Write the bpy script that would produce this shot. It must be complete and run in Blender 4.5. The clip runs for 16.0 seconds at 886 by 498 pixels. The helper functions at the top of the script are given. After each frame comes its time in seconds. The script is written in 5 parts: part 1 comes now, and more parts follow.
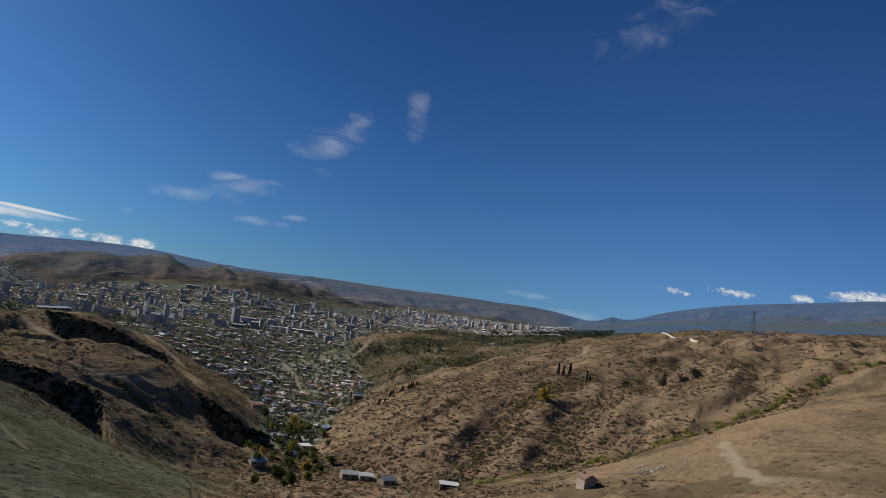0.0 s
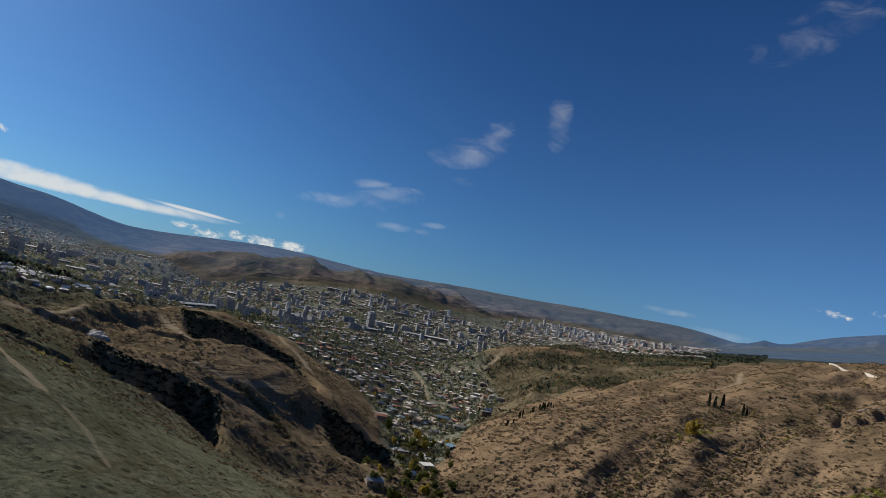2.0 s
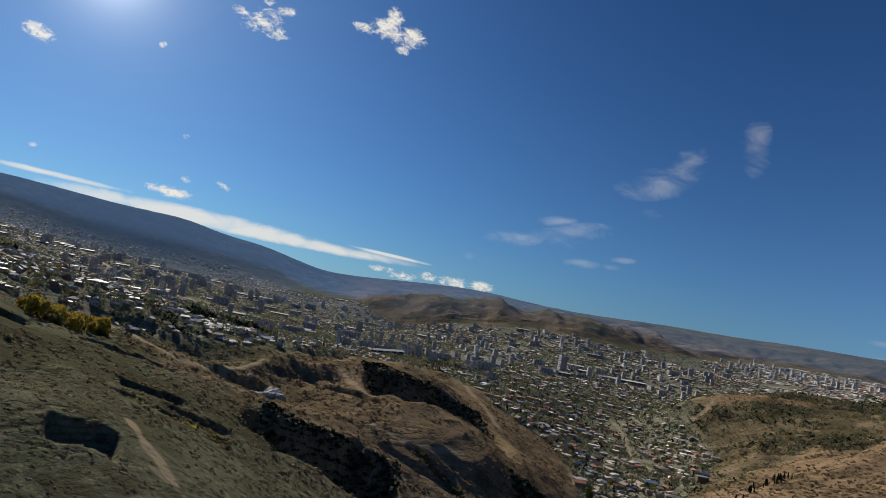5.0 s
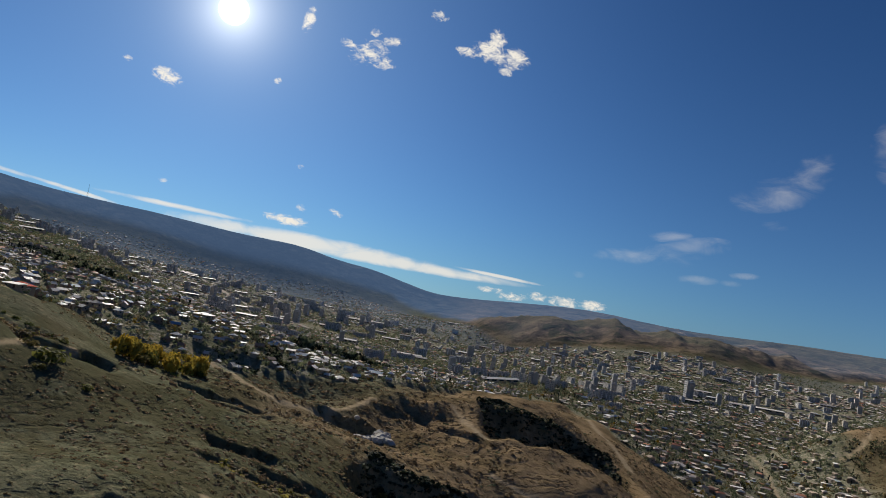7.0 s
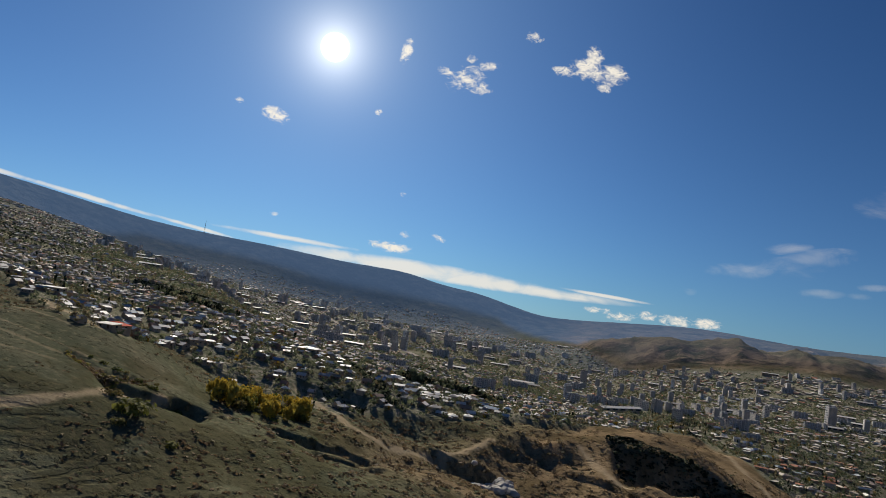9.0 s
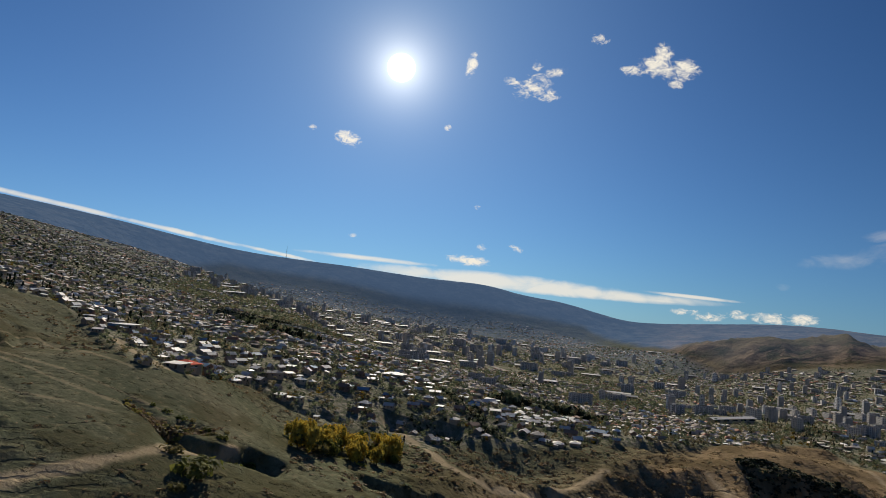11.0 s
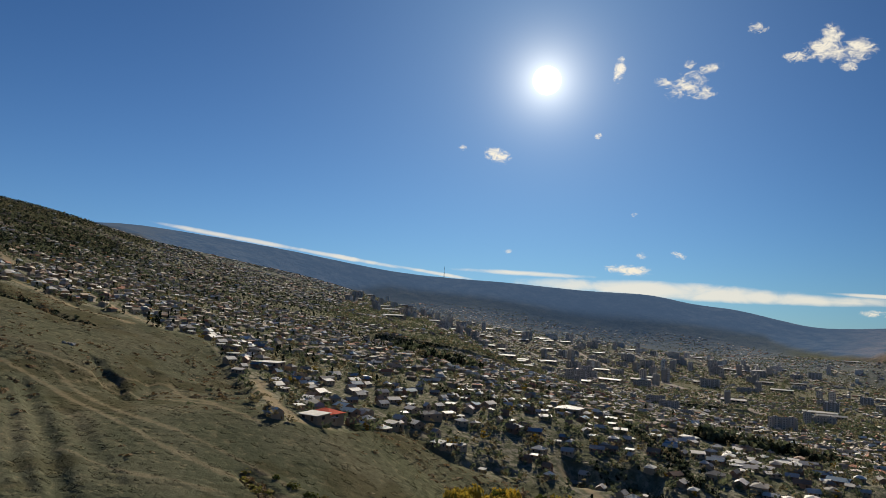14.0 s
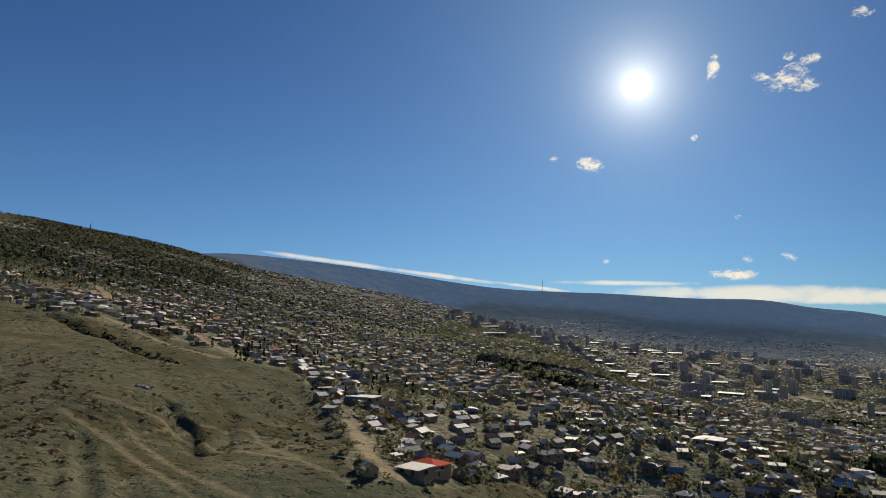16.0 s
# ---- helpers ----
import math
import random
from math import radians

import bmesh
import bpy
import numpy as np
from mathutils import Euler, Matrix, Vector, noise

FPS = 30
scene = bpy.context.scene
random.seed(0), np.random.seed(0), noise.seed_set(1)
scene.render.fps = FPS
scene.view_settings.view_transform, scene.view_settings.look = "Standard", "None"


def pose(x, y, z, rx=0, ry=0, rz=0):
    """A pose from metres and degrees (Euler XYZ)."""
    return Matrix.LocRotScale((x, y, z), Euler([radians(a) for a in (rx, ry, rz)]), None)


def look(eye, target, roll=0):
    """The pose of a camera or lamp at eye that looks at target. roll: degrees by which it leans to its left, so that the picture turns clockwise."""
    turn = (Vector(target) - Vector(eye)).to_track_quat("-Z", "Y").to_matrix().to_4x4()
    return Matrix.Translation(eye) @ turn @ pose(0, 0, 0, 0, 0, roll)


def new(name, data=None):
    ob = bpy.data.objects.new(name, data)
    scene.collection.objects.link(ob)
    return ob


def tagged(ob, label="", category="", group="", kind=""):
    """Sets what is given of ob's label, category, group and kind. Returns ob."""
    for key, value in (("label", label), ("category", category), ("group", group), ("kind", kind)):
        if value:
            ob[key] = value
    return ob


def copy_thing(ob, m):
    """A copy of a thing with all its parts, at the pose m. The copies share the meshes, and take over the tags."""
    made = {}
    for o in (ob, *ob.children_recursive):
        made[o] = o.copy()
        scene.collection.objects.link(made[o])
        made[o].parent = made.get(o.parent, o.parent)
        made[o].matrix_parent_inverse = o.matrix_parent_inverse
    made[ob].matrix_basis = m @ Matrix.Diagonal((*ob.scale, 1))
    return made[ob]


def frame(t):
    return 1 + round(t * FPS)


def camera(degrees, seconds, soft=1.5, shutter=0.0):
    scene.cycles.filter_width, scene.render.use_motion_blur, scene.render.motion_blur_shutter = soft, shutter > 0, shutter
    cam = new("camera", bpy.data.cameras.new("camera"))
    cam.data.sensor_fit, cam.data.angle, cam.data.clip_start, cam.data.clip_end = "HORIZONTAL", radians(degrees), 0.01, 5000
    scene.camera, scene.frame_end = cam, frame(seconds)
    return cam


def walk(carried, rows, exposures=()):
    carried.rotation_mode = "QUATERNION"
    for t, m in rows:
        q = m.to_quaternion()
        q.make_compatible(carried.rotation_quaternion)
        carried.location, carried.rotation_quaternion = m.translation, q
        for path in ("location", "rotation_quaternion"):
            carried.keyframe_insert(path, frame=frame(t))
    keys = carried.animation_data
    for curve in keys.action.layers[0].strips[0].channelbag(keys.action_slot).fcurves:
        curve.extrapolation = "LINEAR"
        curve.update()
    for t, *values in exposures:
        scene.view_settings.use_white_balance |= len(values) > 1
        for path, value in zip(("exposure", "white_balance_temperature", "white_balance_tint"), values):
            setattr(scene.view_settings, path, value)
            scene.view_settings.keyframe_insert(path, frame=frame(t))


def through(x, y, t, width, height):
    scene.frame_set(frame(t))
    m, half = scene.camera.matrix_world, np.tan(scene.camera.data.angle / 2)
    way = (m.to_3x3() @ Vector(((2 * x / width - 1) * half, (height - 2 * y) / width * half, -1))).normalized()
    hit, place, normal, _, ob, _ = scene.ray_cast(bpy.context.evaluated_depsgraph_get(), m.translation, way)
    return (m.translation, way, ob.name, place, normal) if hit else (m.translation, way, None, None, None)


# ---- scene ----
# ------------------------------------------------------------------ camera
cam = camera(62.2, 16.0, soft=0.65)
# seconds, x, y, z, heading to the left of +y, pitch, lean
ROWS = [
    (0.0, 0.0, 0.0, 150.00, 0.01, 5.12, 8.84),
    (0.5, 1.2, 9.7, 150.38, 3.01, 5.05, 10.24),
    (1.0, 1.7, 19.3, 151.06, 5.83, 4.70, 11.12),
    (1.5, 0.9, 28.9, 152.07, 8.24, 4.36, 11.43),
    (2.0, -0.6, 38.4, 153.35, 10.68, 3.98, 11.51),
    (2.5, -1.9, 48.0, 154.70, 13.33, 3.98, 11.49),
    (3.0, -4.2, 57.4, 155.81, 15.89, 4.27, 11.31),
    (3.5, -7.0, 66.7, 156.97, 18.49, 4.35, 11.06),
    (4.0, -10.4, 75.8, 157.95, 20.95, 4.32, 10.77),
    (4.5, -14.3, 85.1, 159.06, 23.24, 4.17, 10.66),
    (5.0, -18.8, 94.3, 160.15, 25.56, 4.09, 10.57),
    (7.5, -52.5, 139.6, 165.72, 36.24, 4.31, 9.53),
    (8.0, -59.8, 146.9, 165.92, 38.39, 4.45, 9.38),
    (8.5, -67.2, 153.9, 166.65, 40.59, 4.65, 9.03),
    (11.0, -106.1, 184.5, 169.53, 48.52, 5.01, 5.05),
    (11.5, -114.2, 190.4, 169.95, 50.85, 5.53, 5.46),
    (12.0, -122.2, 196.2, 170.62, 53.12, 5.75, 5.51),
    (12.5, -130.3, 201.5, 171.45, 54.98, 5.40, 4.37),
    (13.0, -138.5, 206.4, 172.30, 56.82, 5.34, 3.84),
    (13.5, -146.8, 211.4, 173.25, 58.69, 5.30, 3.19),
    (14.0, -155.6, 216.1, 174.16, 60.72, 5.37, 2.81),
    (14.5, -165.3, 220.4, 174.82, 62.44, 5.49, 1.85),
    (15.0, -175.1, 224.3, 175.61, 64.16, 5.72, 0.99),
    (15.5, -185.0, 227.9, 176.45, 66.01, 5.89, 0.69),
    (16.0, -194.7, 231.4, 177.45, 68.20, 6.38, 0.60),
]


def cam_pose(x, y, z, heading, pitch, lean):
    h, p = radians(heading), radians(pitch)
    return look((x, y, z), (x - math.sin(h) * math.cos(p), y + math.cos(h) * math.cos(p), z + math.sin(p)), lean)


walk(cam, [(r[0], cam_pose(*r[1:])) for r in ROWS],
     exposures=[(0.0, 0.02, 5950, 10), (4.0, 0.07, 6250, 10), (8.0, 0.17, 6650, 10), (12.0, 0.17, 6850, 9), (16.0, 0.2, 7100, 8)])

# ------------------------------------------------------------------ world, sun
SUN_YAW, SUN_EL, LAMP_EL = 53.1, 18.5, 27.0
SUN_DIR = Vector((-math.sin(radians(SUN_YAW)) * math.cos(radians(SUN_EL)), math.cos(radians(SUN_YAW)) * math.cos(radians(SUN_EL)), math.sin(radians(SUN_EL))))

sun_data = bpy.data.lights.new("sun", "SUN")
sun_data.energy, sun_data.angle, sun_data.color = 5.0, radians(0.53), (1.0, 0.93, 0.82)
sun = new("sun", sun_data)
LAMP_DIR = Vector((-math.sin(radians(SUN_YAW)) * math.cos(radians(LAMP_EL)), math.cos(radians(SUN_YAW)) * math.cos(radians(LAMP_EL)), math.sin(radians(LAMP_EL))))
sun.matrix_world = look((0, 0, 900), tuple(Vector((0, 0, 900)) - LAMP_DIR))


class Nodes:
    """Short hand for wiring a node tree."""

    def __init__(self, tree):
        self.tree, self.n = tree, tree.nodes

    def add(self, kind, **props):
        node = self.n.new(kind)
        for key, value in props.items():
            setattr(node, key, value)
        return node

    def put(self, socket, value):
        if isinstance(value, bpy.types.NodeSocket):
            self.tree.links.new(value, socket)
        else:
            socket.default_value = value

    def math(self, op, a, b=0.0, c=0.0, clamp=False):
        node = self.add("ShaderNodeMath", operation=op, use_clamp=clamp)
        for s, v in zip(node.inputs, (a, b, c)):
            self.put(s, v)
        return node.outputs[0]

    def vmath(self, op, a, b=(0, 0, 0)):
        node = self.add("ShaderNodeVectorMath", operation=op)
        self.put(node.inputs[0], a)
        self.put(node.inputs[1], b)
        return node.outputs["Value"] if op in ("DOT_PRODUCT", "LENGTH") else node.outputs[0]

    def noise(self, vec, scale, detail=4.0, rough=0.55, lac=2.0, distort=0.0):
        node = self.add("ShaderNodeTexNoise")
        self.put(node.inputs["Vector"], vec)
        for k, v in (("Scale", scale), ("Detail", detail), ("Roughness", rough), ("Lacunarity", lac), ("Distortion", distort)):
            self.put(node.inputs[k], v)
        return node.outputs[0]

    def ramp(self, fac, lo, hi, a=0.0, b=1.0):
        node = self.add("ShaderNodeMapRange", interpolation_type="SMOOTHSTEP")
        for s, v in zip(node.inputs, (fac, lo, hi, a, b)):
            self.put(s, v)
        return node.outputs[0]

    def mix(self, fac, a, b, blend="MIX"):
        node = self.add("ShaderNodeMix", data_type="RGBA", blend_type=blend)
        self.put(node.inputs[0], fac)
        for s, v in ((node.inputs[6], a), (node.inputs[7], b)):
            self.put(s, (*v, 1.0) if isinstance(v, tuple) and len(v) == 3 else v)
        return node.outputs[2]


# clouds: heading, elevation, half width, half height (degrees), tilt, weight
HEAPS = [
    (33.0, 19.6, 1.5, 0.85, 10, 1.25), (32.7, 20.5, 0.8, 0.8, 0, 1.2), (31.0, 19.4, 1.2, 0.8, 10, 1.2), (34.9, 19.3, 1.2, 0.4, 5, 1.0), (31.5, 18.5, 0.7, 0.5, 0, 1.0),
    (42.5, 17.9, 1.6, 0.95, -25, 0.92), (40.9, 19.0, 1.0, 0.4, -15, 1.0), (41.3, 17.3, 1.0, 0.5, 0, 1.0), (44.2, 18.2, 0.9, 0.35, 10, 0.85), (42.3, 19.4, 0.5, 0.5, 0, 0.8),
    (47.5, 19.2, 0.5, 0.95, 15, 1.1), (56.8, 12.8, 1.15, 0.62, 15, 1.15), (37.6, 21.5, 0.8, 0.4, 0, 0.75), (49.0, 14.4, 0.3, 0.25, 0, 1.0), (59.6, 13.3, 0.4, 0.22, 0, 0.9),
    (55.6, 5.4, 0.4, 0.2, 0, 0.9), (45.5, 5.4, 0.45, 0.28, 0, 0.9), (42.8, 5.5, 0.65, 0.25, 20, 0.8), (46.1, 8.5, 0.35, 0.2, 0, 0.8), (46.4, 4.3, 1.9, 0.42, 3, 1.25),
    (28.3, 1.45, 1.4, 0.35, 0, 1.0), (26.3, 1.75, 0.8, 0.35, 0, 1.05), (24.3, 1.7, 1.3, 0.45, 0, 1.1), (22.1, 1.75, 1.1, 0.42, 0, 1.2), (30.2, 1.7, 1.4, 0.25, 0, 0.9),
    (-18.0, 4.45, 1.5, 0.26, 4, 0.75), (-21.8, 4.85, 1.9, 0.30, 4, 0.85), (-26.4, 5.0, 0.9, 0.36, 0, 1.0), (-30.6, 5.5, 2.8, 0.5, 0, 1.15),
]
WISPS = [
    (10.4, 11.6, 2.9, 1.15, -12, 1.0), (8.3, 13.2, 1.9, 1.2, -45, 0.95), (10.2, 9.4, 1.0, 0.4, 0, 0.8), (3.8, 15.5, 1.0, 1.6, 10, 0.9), (3.5, 14.2, 0.9, 1.3, 0, 0.75),
    (19.9, 5.9, 2.8, 0.55, -4, 1.1), (15.4, 7.3, 2.4, 0.6, -12, 1.0), (17.3, 7.8, 1.6, 0.4, -8, 0.95), (14.2, 7.2, 1.3, 0.5, -10, 0.95), (17.2, 6.3, 3.2, 0.9, -10, 0.72),
    (15.0, 4.85, 1.6, 0.34, -4, 1.1), (12.5, 4.95, 0.8, 0.25, 0, 0.9), (11.8, 5.6, 1.1, 0.25, -5, 1.05), (-6.9, 2.6, 2.0, 0.25, 0, 1.0), (-10.5, 1.5, 5.0, 0.4, 0, 0.85),
    (-14.0, 23.5, 5.5, 1.6, -25, 0.55), (23.5, 4.0, 0.5, 0.3, 0, 0.7), (10.0, 1.0, 0.7, 0.2, 0, 0.8),
]
BANDS = [
    (44.5, 2.9, 10.5, 0.62, 1.0, 1.15), (38.0, 2.55, 10.0, 0.45, 0.5, 1.1), (29.8, 2.85, 3.6, 0.15, 2.5, 1.1), (33.5, 2.45, 4.0, 0.18, 2, 1.0), (54.0, 3.75, 6.0, 0.2, 1, 0.95),
    (77.0, 5.3, 5.5, 0.20, 6.5, 1.1), (68.5, 4.3, 5.0, 0.18, 7, 1.1), (61.5, 3.5, 3.5, 0.15, 7, 1.0),
]


def build_world():
    world = bpy.data.worlds.new("sky")
    scene.world = world
    world.use_nodes = True
    k = Nodes(world.node_tree)
    k.n.clear()
    sky = k.add("ShaderNodeTexSky", sky_type="NISHITA", sun_disc=False, sun_elevation=radians(LAMP_EL), sun_rotation=radians(-SUN_YAW),
                altitude=600, air_density=1.0, dust_density=0.35, ozone_density=3.0)
    geo = k.add("ShaderNodeTexCoord").outputs["Generated"]
    way = k.vmath("NORMALIZE", geo)
    xyz = k.add("ShaderNodeSeparateXYZ")
    k.put(xyz.inputs[0], way)
    x, y, z = xyz.outputs
    az = k.math("DEGREES", k.math("ARCTAN2", k.math("MULTIPLY", x, -1.0), y))
    el = k.math("DEGREES", k.math("ARCSINE", z))
    vec = k.add("ShaderNodeCombineXYZ")
    k.put(vec.inputs[0], az)
    k.put(vec.inputs[1], k.math("MULTIPLY", el, 2.2))
    wisp = k.noise(vec.outputs[0], 0.32, 6.0, 0.56, 2.1, 0.7)
    vec2 = k.add("ShaderNodeCombineXYZ")
    k.put(vec2.inputs[0], az)
    k.put(vec2.inputs[1], k.math("MULTIPLY", el, 1.6))
    heap = k.noise(vec2.outputs[0], 1.6, 8.0, 0.66, 2.2, 0.7)

    def field(clouds):
        """The strongest of some soft ovals of the sky."""
        best = None
        for ca, ce, hw, hh, tilt, weight in clouds:
            da, de = k.math("SUBTRACT", az, ca), k.math("SUBTRACT", el, ce)
            c, s = math.cos(radians(tilt)), math.sin(radians(tilt))
            u = k.math("MULTIPLY_ADD", da, c / hw, k.math("MULTIPLY", de, s / hw))
            v = k.math("MULTIPLY_ADD", de, c / hh, k.math("MULTIPLY", da, -s / hh))
            m = k.math("MULTIPLY_ADD", k.math("MULTIPLY_ADD", u, u, k.math("MULTIPLY", v, v)), -weight * 0.75, weight)
            best = m if best is None else k.math("MAXIMUM", best, m)
        return best

    def eroded(mask, n, mid, strong, lo, hi, dense):
        m = k.math("MULTIPLY_ADD", k.math("SUBTRACT", n, mid), strong, mask)
        return k.math("MULTIPLY", k.math("MULTIPLY", k.ramp(m, lo, hi), k.ramp(mask, 0.0, 0.22)), dense)

    total = k.math("MAXIMUM", eroded(field(HEAPS), heap, 0.52, 3.3, 0.2, 1.4, 1.0), eroded(field(WISPS), wisp, 0.52, 3.0, 0.0, 2.4, 0.34))
    total = k.math("MAXIMUM", total, eroded(field(BANDS), wisp, 0.5, 1.8, 0.05, 1.2, 0.8))
    total = k.math("MINIMUM", total, 1.0)
    # sun disc and the bright air round it
    cosang = k.vmath("DOT_PRODUCT", way, tuple(SUN_DIR))
    ang = k.math("DEGREES", k.math("ARCCOSINE", k.math("MINIMUM", cosang, 1.0)))
    disc = k.ramp(ang, 1.12, 0.78)
    near = k.math("EXPONENT", k.math("MULTIPLY", ang, -0.62))
    wide = k.math("EXPONENT", k.math("MULTIPLY", ang, -0.10))
    lowair = k.math("EXPONENT", k.math("MULTIPLY", k.math("MAXIMUM", el, 0.0), -0.11))
    base = k.mix(1.0, sky.outputs[0], (0.238, 0.545, 0.935), "MULTIPLY")
    # the air is clearest square to the sun and thickest beyond it
    clear = k.ramp(k.math("ABSOLUTE", k.math("SUBTRACT", az, 7.0)), 2.0, 38.0, 0.76, 1.0)
    lowair = k.math("MULTIPLY", lowair, k.math("MULTIPLY", k.ramp(az, 25.0, 80.0, 1.0, 1.9), k.ramp(az, 8.0, -25.0, 1.0, 2.1)))
    bg = k.add("ShaderNodeBackground")
    k.put(bg.inputs[0], base)
    k.put(bg.inputs[1], k.math("MULTIPLY", clear, 0.049))
    shine = k.add("ShaderNodeBackground")
    k.put(shine.inputs[0], (0.97, 0.96, 0.88, 1.0))
    k.put(shine.inputs[1], k.math("ADD", k.math("MULTIPLY", disc, 6.0), k.math("ADD", k.math("MULTIPLY", near, 1.2), k.math("MULTIPLY", wide, 0.105))))
    haze = k.add("ShaderNodeBackground")
    k.put(haze.inputs[0], (0.27, 0.455, 0.78, 1.0))
    k.put(haze.inputs[1], k.math("MULTIPLY", lowair, 0.185))
    cloud = k.add("ShaderNodeBackground")
    k.put(cloud.inputs[0], (0.82, 0.78, 0.70, 1.0))
    k.put(cloud.inputs[1], 0.93)
    add1, add2 = k.add("ShaderNodeAddShader"), k.add("ShaderNodeAddShader")
    k.put(add1.inputs[0], bg.outputs[0])
    k.put(add1.inputs[1], haze.outputs[0])
    mixed = k.add("ShaderNodeMixShader")
    k.put(mixed.inputs[0], total)
    k.put(mixed.inputs[1], add1.outputs[0])
    k.put(mixed.inputs[2], cloud.outputs[0])
    k.put(add2.inputs[0], mixed.outputs[0])
    k.put(add2.inputs[1], shine.outputs[0])
    out = k.add("ShaderNodeOutputWorld")
    k.put(out.inputs[0], add2.outputs[0])


build_world()

# ------------------------------------------------------------------ materials


def material(name, rough=0.9):
    m = bpy.data.materials.new(name)
    m.use_nodes = True
    k = Nodes(m.node_tree)
    bsdf = m.node_tree.nodes["Principled BSDF"]
    bsdf.inputs["Roughness"].default_value = rough
    bsdf.inputs["Specular IOR Level"].default_value = 0.05
    return m, k, bsdf


def relief(k, bsdf, height, strength, distance):
    b = k.add("ShaderNodeBump")
    b.inputs["Strength"].default_value, b.inputs["Distance"].default_value = strength, distance
    k.put(b.inputs["Height"], height)
    k.put(bsdf.inputs["Normal"], b.outputs[0])


def ground_material(name, haze_glow=0.0):
    m, k, bsdf = material(name, 1.0)
    bsdf.inputs["Specular IOR Level"].default_value = 0.0
    pos = k.add("ShaderNodeNewGeometry").outputs["Position"]

    def attr(n):
        return k.add("ShaderNodeAttribute", attribute_name=n).outputs["Fac"]

    big = k.noise(pos, 0.006, 5, 0.6)
    mid = k.noise(pos, 0.035, 5, 0.6)
    fine = k.noise(pos, 0.35, 5, 0.7)
    stretched = k.vmath("MULTIPLY", pos, (0.03, 0.03, 0.75))
    shelf = k.noise(stretched, 1.0, 3, 0.55)
    tuft = k.noise(pos, 1.3, 4, 0.65)

    def spots(scale, size, thick):
        """Single tufts and low bushes: dark dots, some cells empty."""
        cell = k.add("ShaderNodeTexVoronoi")
        k.put(cell.inputs["Vector"], pos)
        cell.inputs["Scale"].default_value = scale
        full = k.add("ShaderNodeSeparateColor")
        k.put(full.inputs[0], cell.outputs["Color"])
        here = k.math("LESS_THAN", full.outputs[0], thick)
        return k.math("MULTIPLY", here, k.ramp(k.math("ADD", cell.outputs["Distance"], k.math("MULTIPLY", k.math("SUBTRACT", tuft, 0.5), 0.5)), size, size * 0.55))

    # narrow steps trodden along the slopes
    xyz = k.add("ShaderNodeSeparateXYZ")
    k.put(xyz.inputs[0], pos)
    wave = k.math("SINE", k.math("MULTIPLY_ADD", xyz.outputs[2], 3.4, k.math("MULTIPLY", mid, 26.0)))
    steps = k.math("MULTIPLY", k.ramp(wave, 0.35, 0.95), k.ramp(k.noise(pos, 0.016, 3, 0.5), 0.5, 0.62))
    grass = k.mix(k.ramp(big, 0.35, 0.65), (0.128, 0.134, 0.078), (0.156, 0.150, 0.094))
    grass = k.mix(k.ramp(mid, 0.42, 0.66), grass, (0.108, 0.112, 0.066))
    olive = k.mix(k.ramp(mid, 0.38, 0.62), (0.098, 0.104, 0.066), (0.124, 0.125, 0.082))
    olive = k.mix(k.ramp(k.noise(pos, 0.018, 4, 0.6, 2.0, 1.0), 0.46, 0.64, 0.0, 0.7), olive, (0.178, 0.156, 0.104))
    olive = k.mix(k.ramp(big, 0.5, 0.7), olive, (0.130, 0.124, 0.085))
    col = k.mix(attr("olive"), grass, olive)
    redbrown = k.mix(k.ramp(mid, 0.38, 0.62), (0.296, 0.199, 0.113), (0.225, 0.152, 0.088))
    redbrown = k.mix(k.ramp(big, 0.45, 0.7), redbrown, (0.257, 0.176, 0.100))
    col = k.mix(attr("brown"), col, redbrown)
    dark = (0.026, 0.023, 0.013)
    calm = k.math("MULTIPLY_ADD", attr("olive"), -0.4, k.math("MULTIPLY_ADD", attr("brown"), -0.3, 0.9))
    col = k.mix(k.math("MULTIPLY", k.ramp(shelf, 0.5, 0.64), 0.12), col, k.mix(0.6, col, dark))
    col = k.mix(k.math("MULTIPLY", steps, 0.3), col, k.mix(0.75, col, dark))
    col = k.mix(k.math("MULTIPLY", k.ramp(fine, 0.49, 0.62), k.math("MULTIPLY", calm, 0.6)), col, k.mix(0.65, col, dark))
    col = k.mix(k.math("MULTIPLY", k.ramp(fine, 0.46, 0.36), 0.5), col, k.mix(0.5, col, (0.36, 0.28, 0.17)))
    col = k.mix(k.math("MULTIPLY", k.ramp(tuft, 0.51, 0.60), k.math("MULTIPLY", calm, 0.5)), col, k.mix(0.65, col, dark))
    patchy = k.ramp(k.noise(pos, 0.05, 4, 0.65), 0.38, 0.58)
    dots = k.math("MAXIMUM", k.math("MULTIPLY", spots(0.26, 0.42, 0.55), patchy), k.math("MULTIPLY", spots(0.55, 0.40, 0.4), k.ramp(mid, 0.4, 0.6)))
    col = k.mix(k.math("MULTIPLY", dots, k.math("MULTIPLY", calm, k.math("MULTIPLY_ADD", attr("olive"), -0.25, 0.55))), col, dark)
    town = k.mix(k.ramp(fine, 0.4, 0.62), (0.115, 0.122, 0.076), (0.30, 0.265, 0.20))
    town = k.mix(k.ramp(mid, 0.48, 0.62), town, (0.120, 0.122, 0.078))
    col = k.mix(attr("town"), col, town)
    # bluish woodland tint, partly the haze of distance put into the colour
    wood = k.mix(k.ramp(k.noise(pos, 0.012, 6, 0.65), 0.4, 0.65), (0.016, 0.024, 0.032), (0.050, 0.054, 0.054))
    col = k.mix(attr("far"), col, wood)
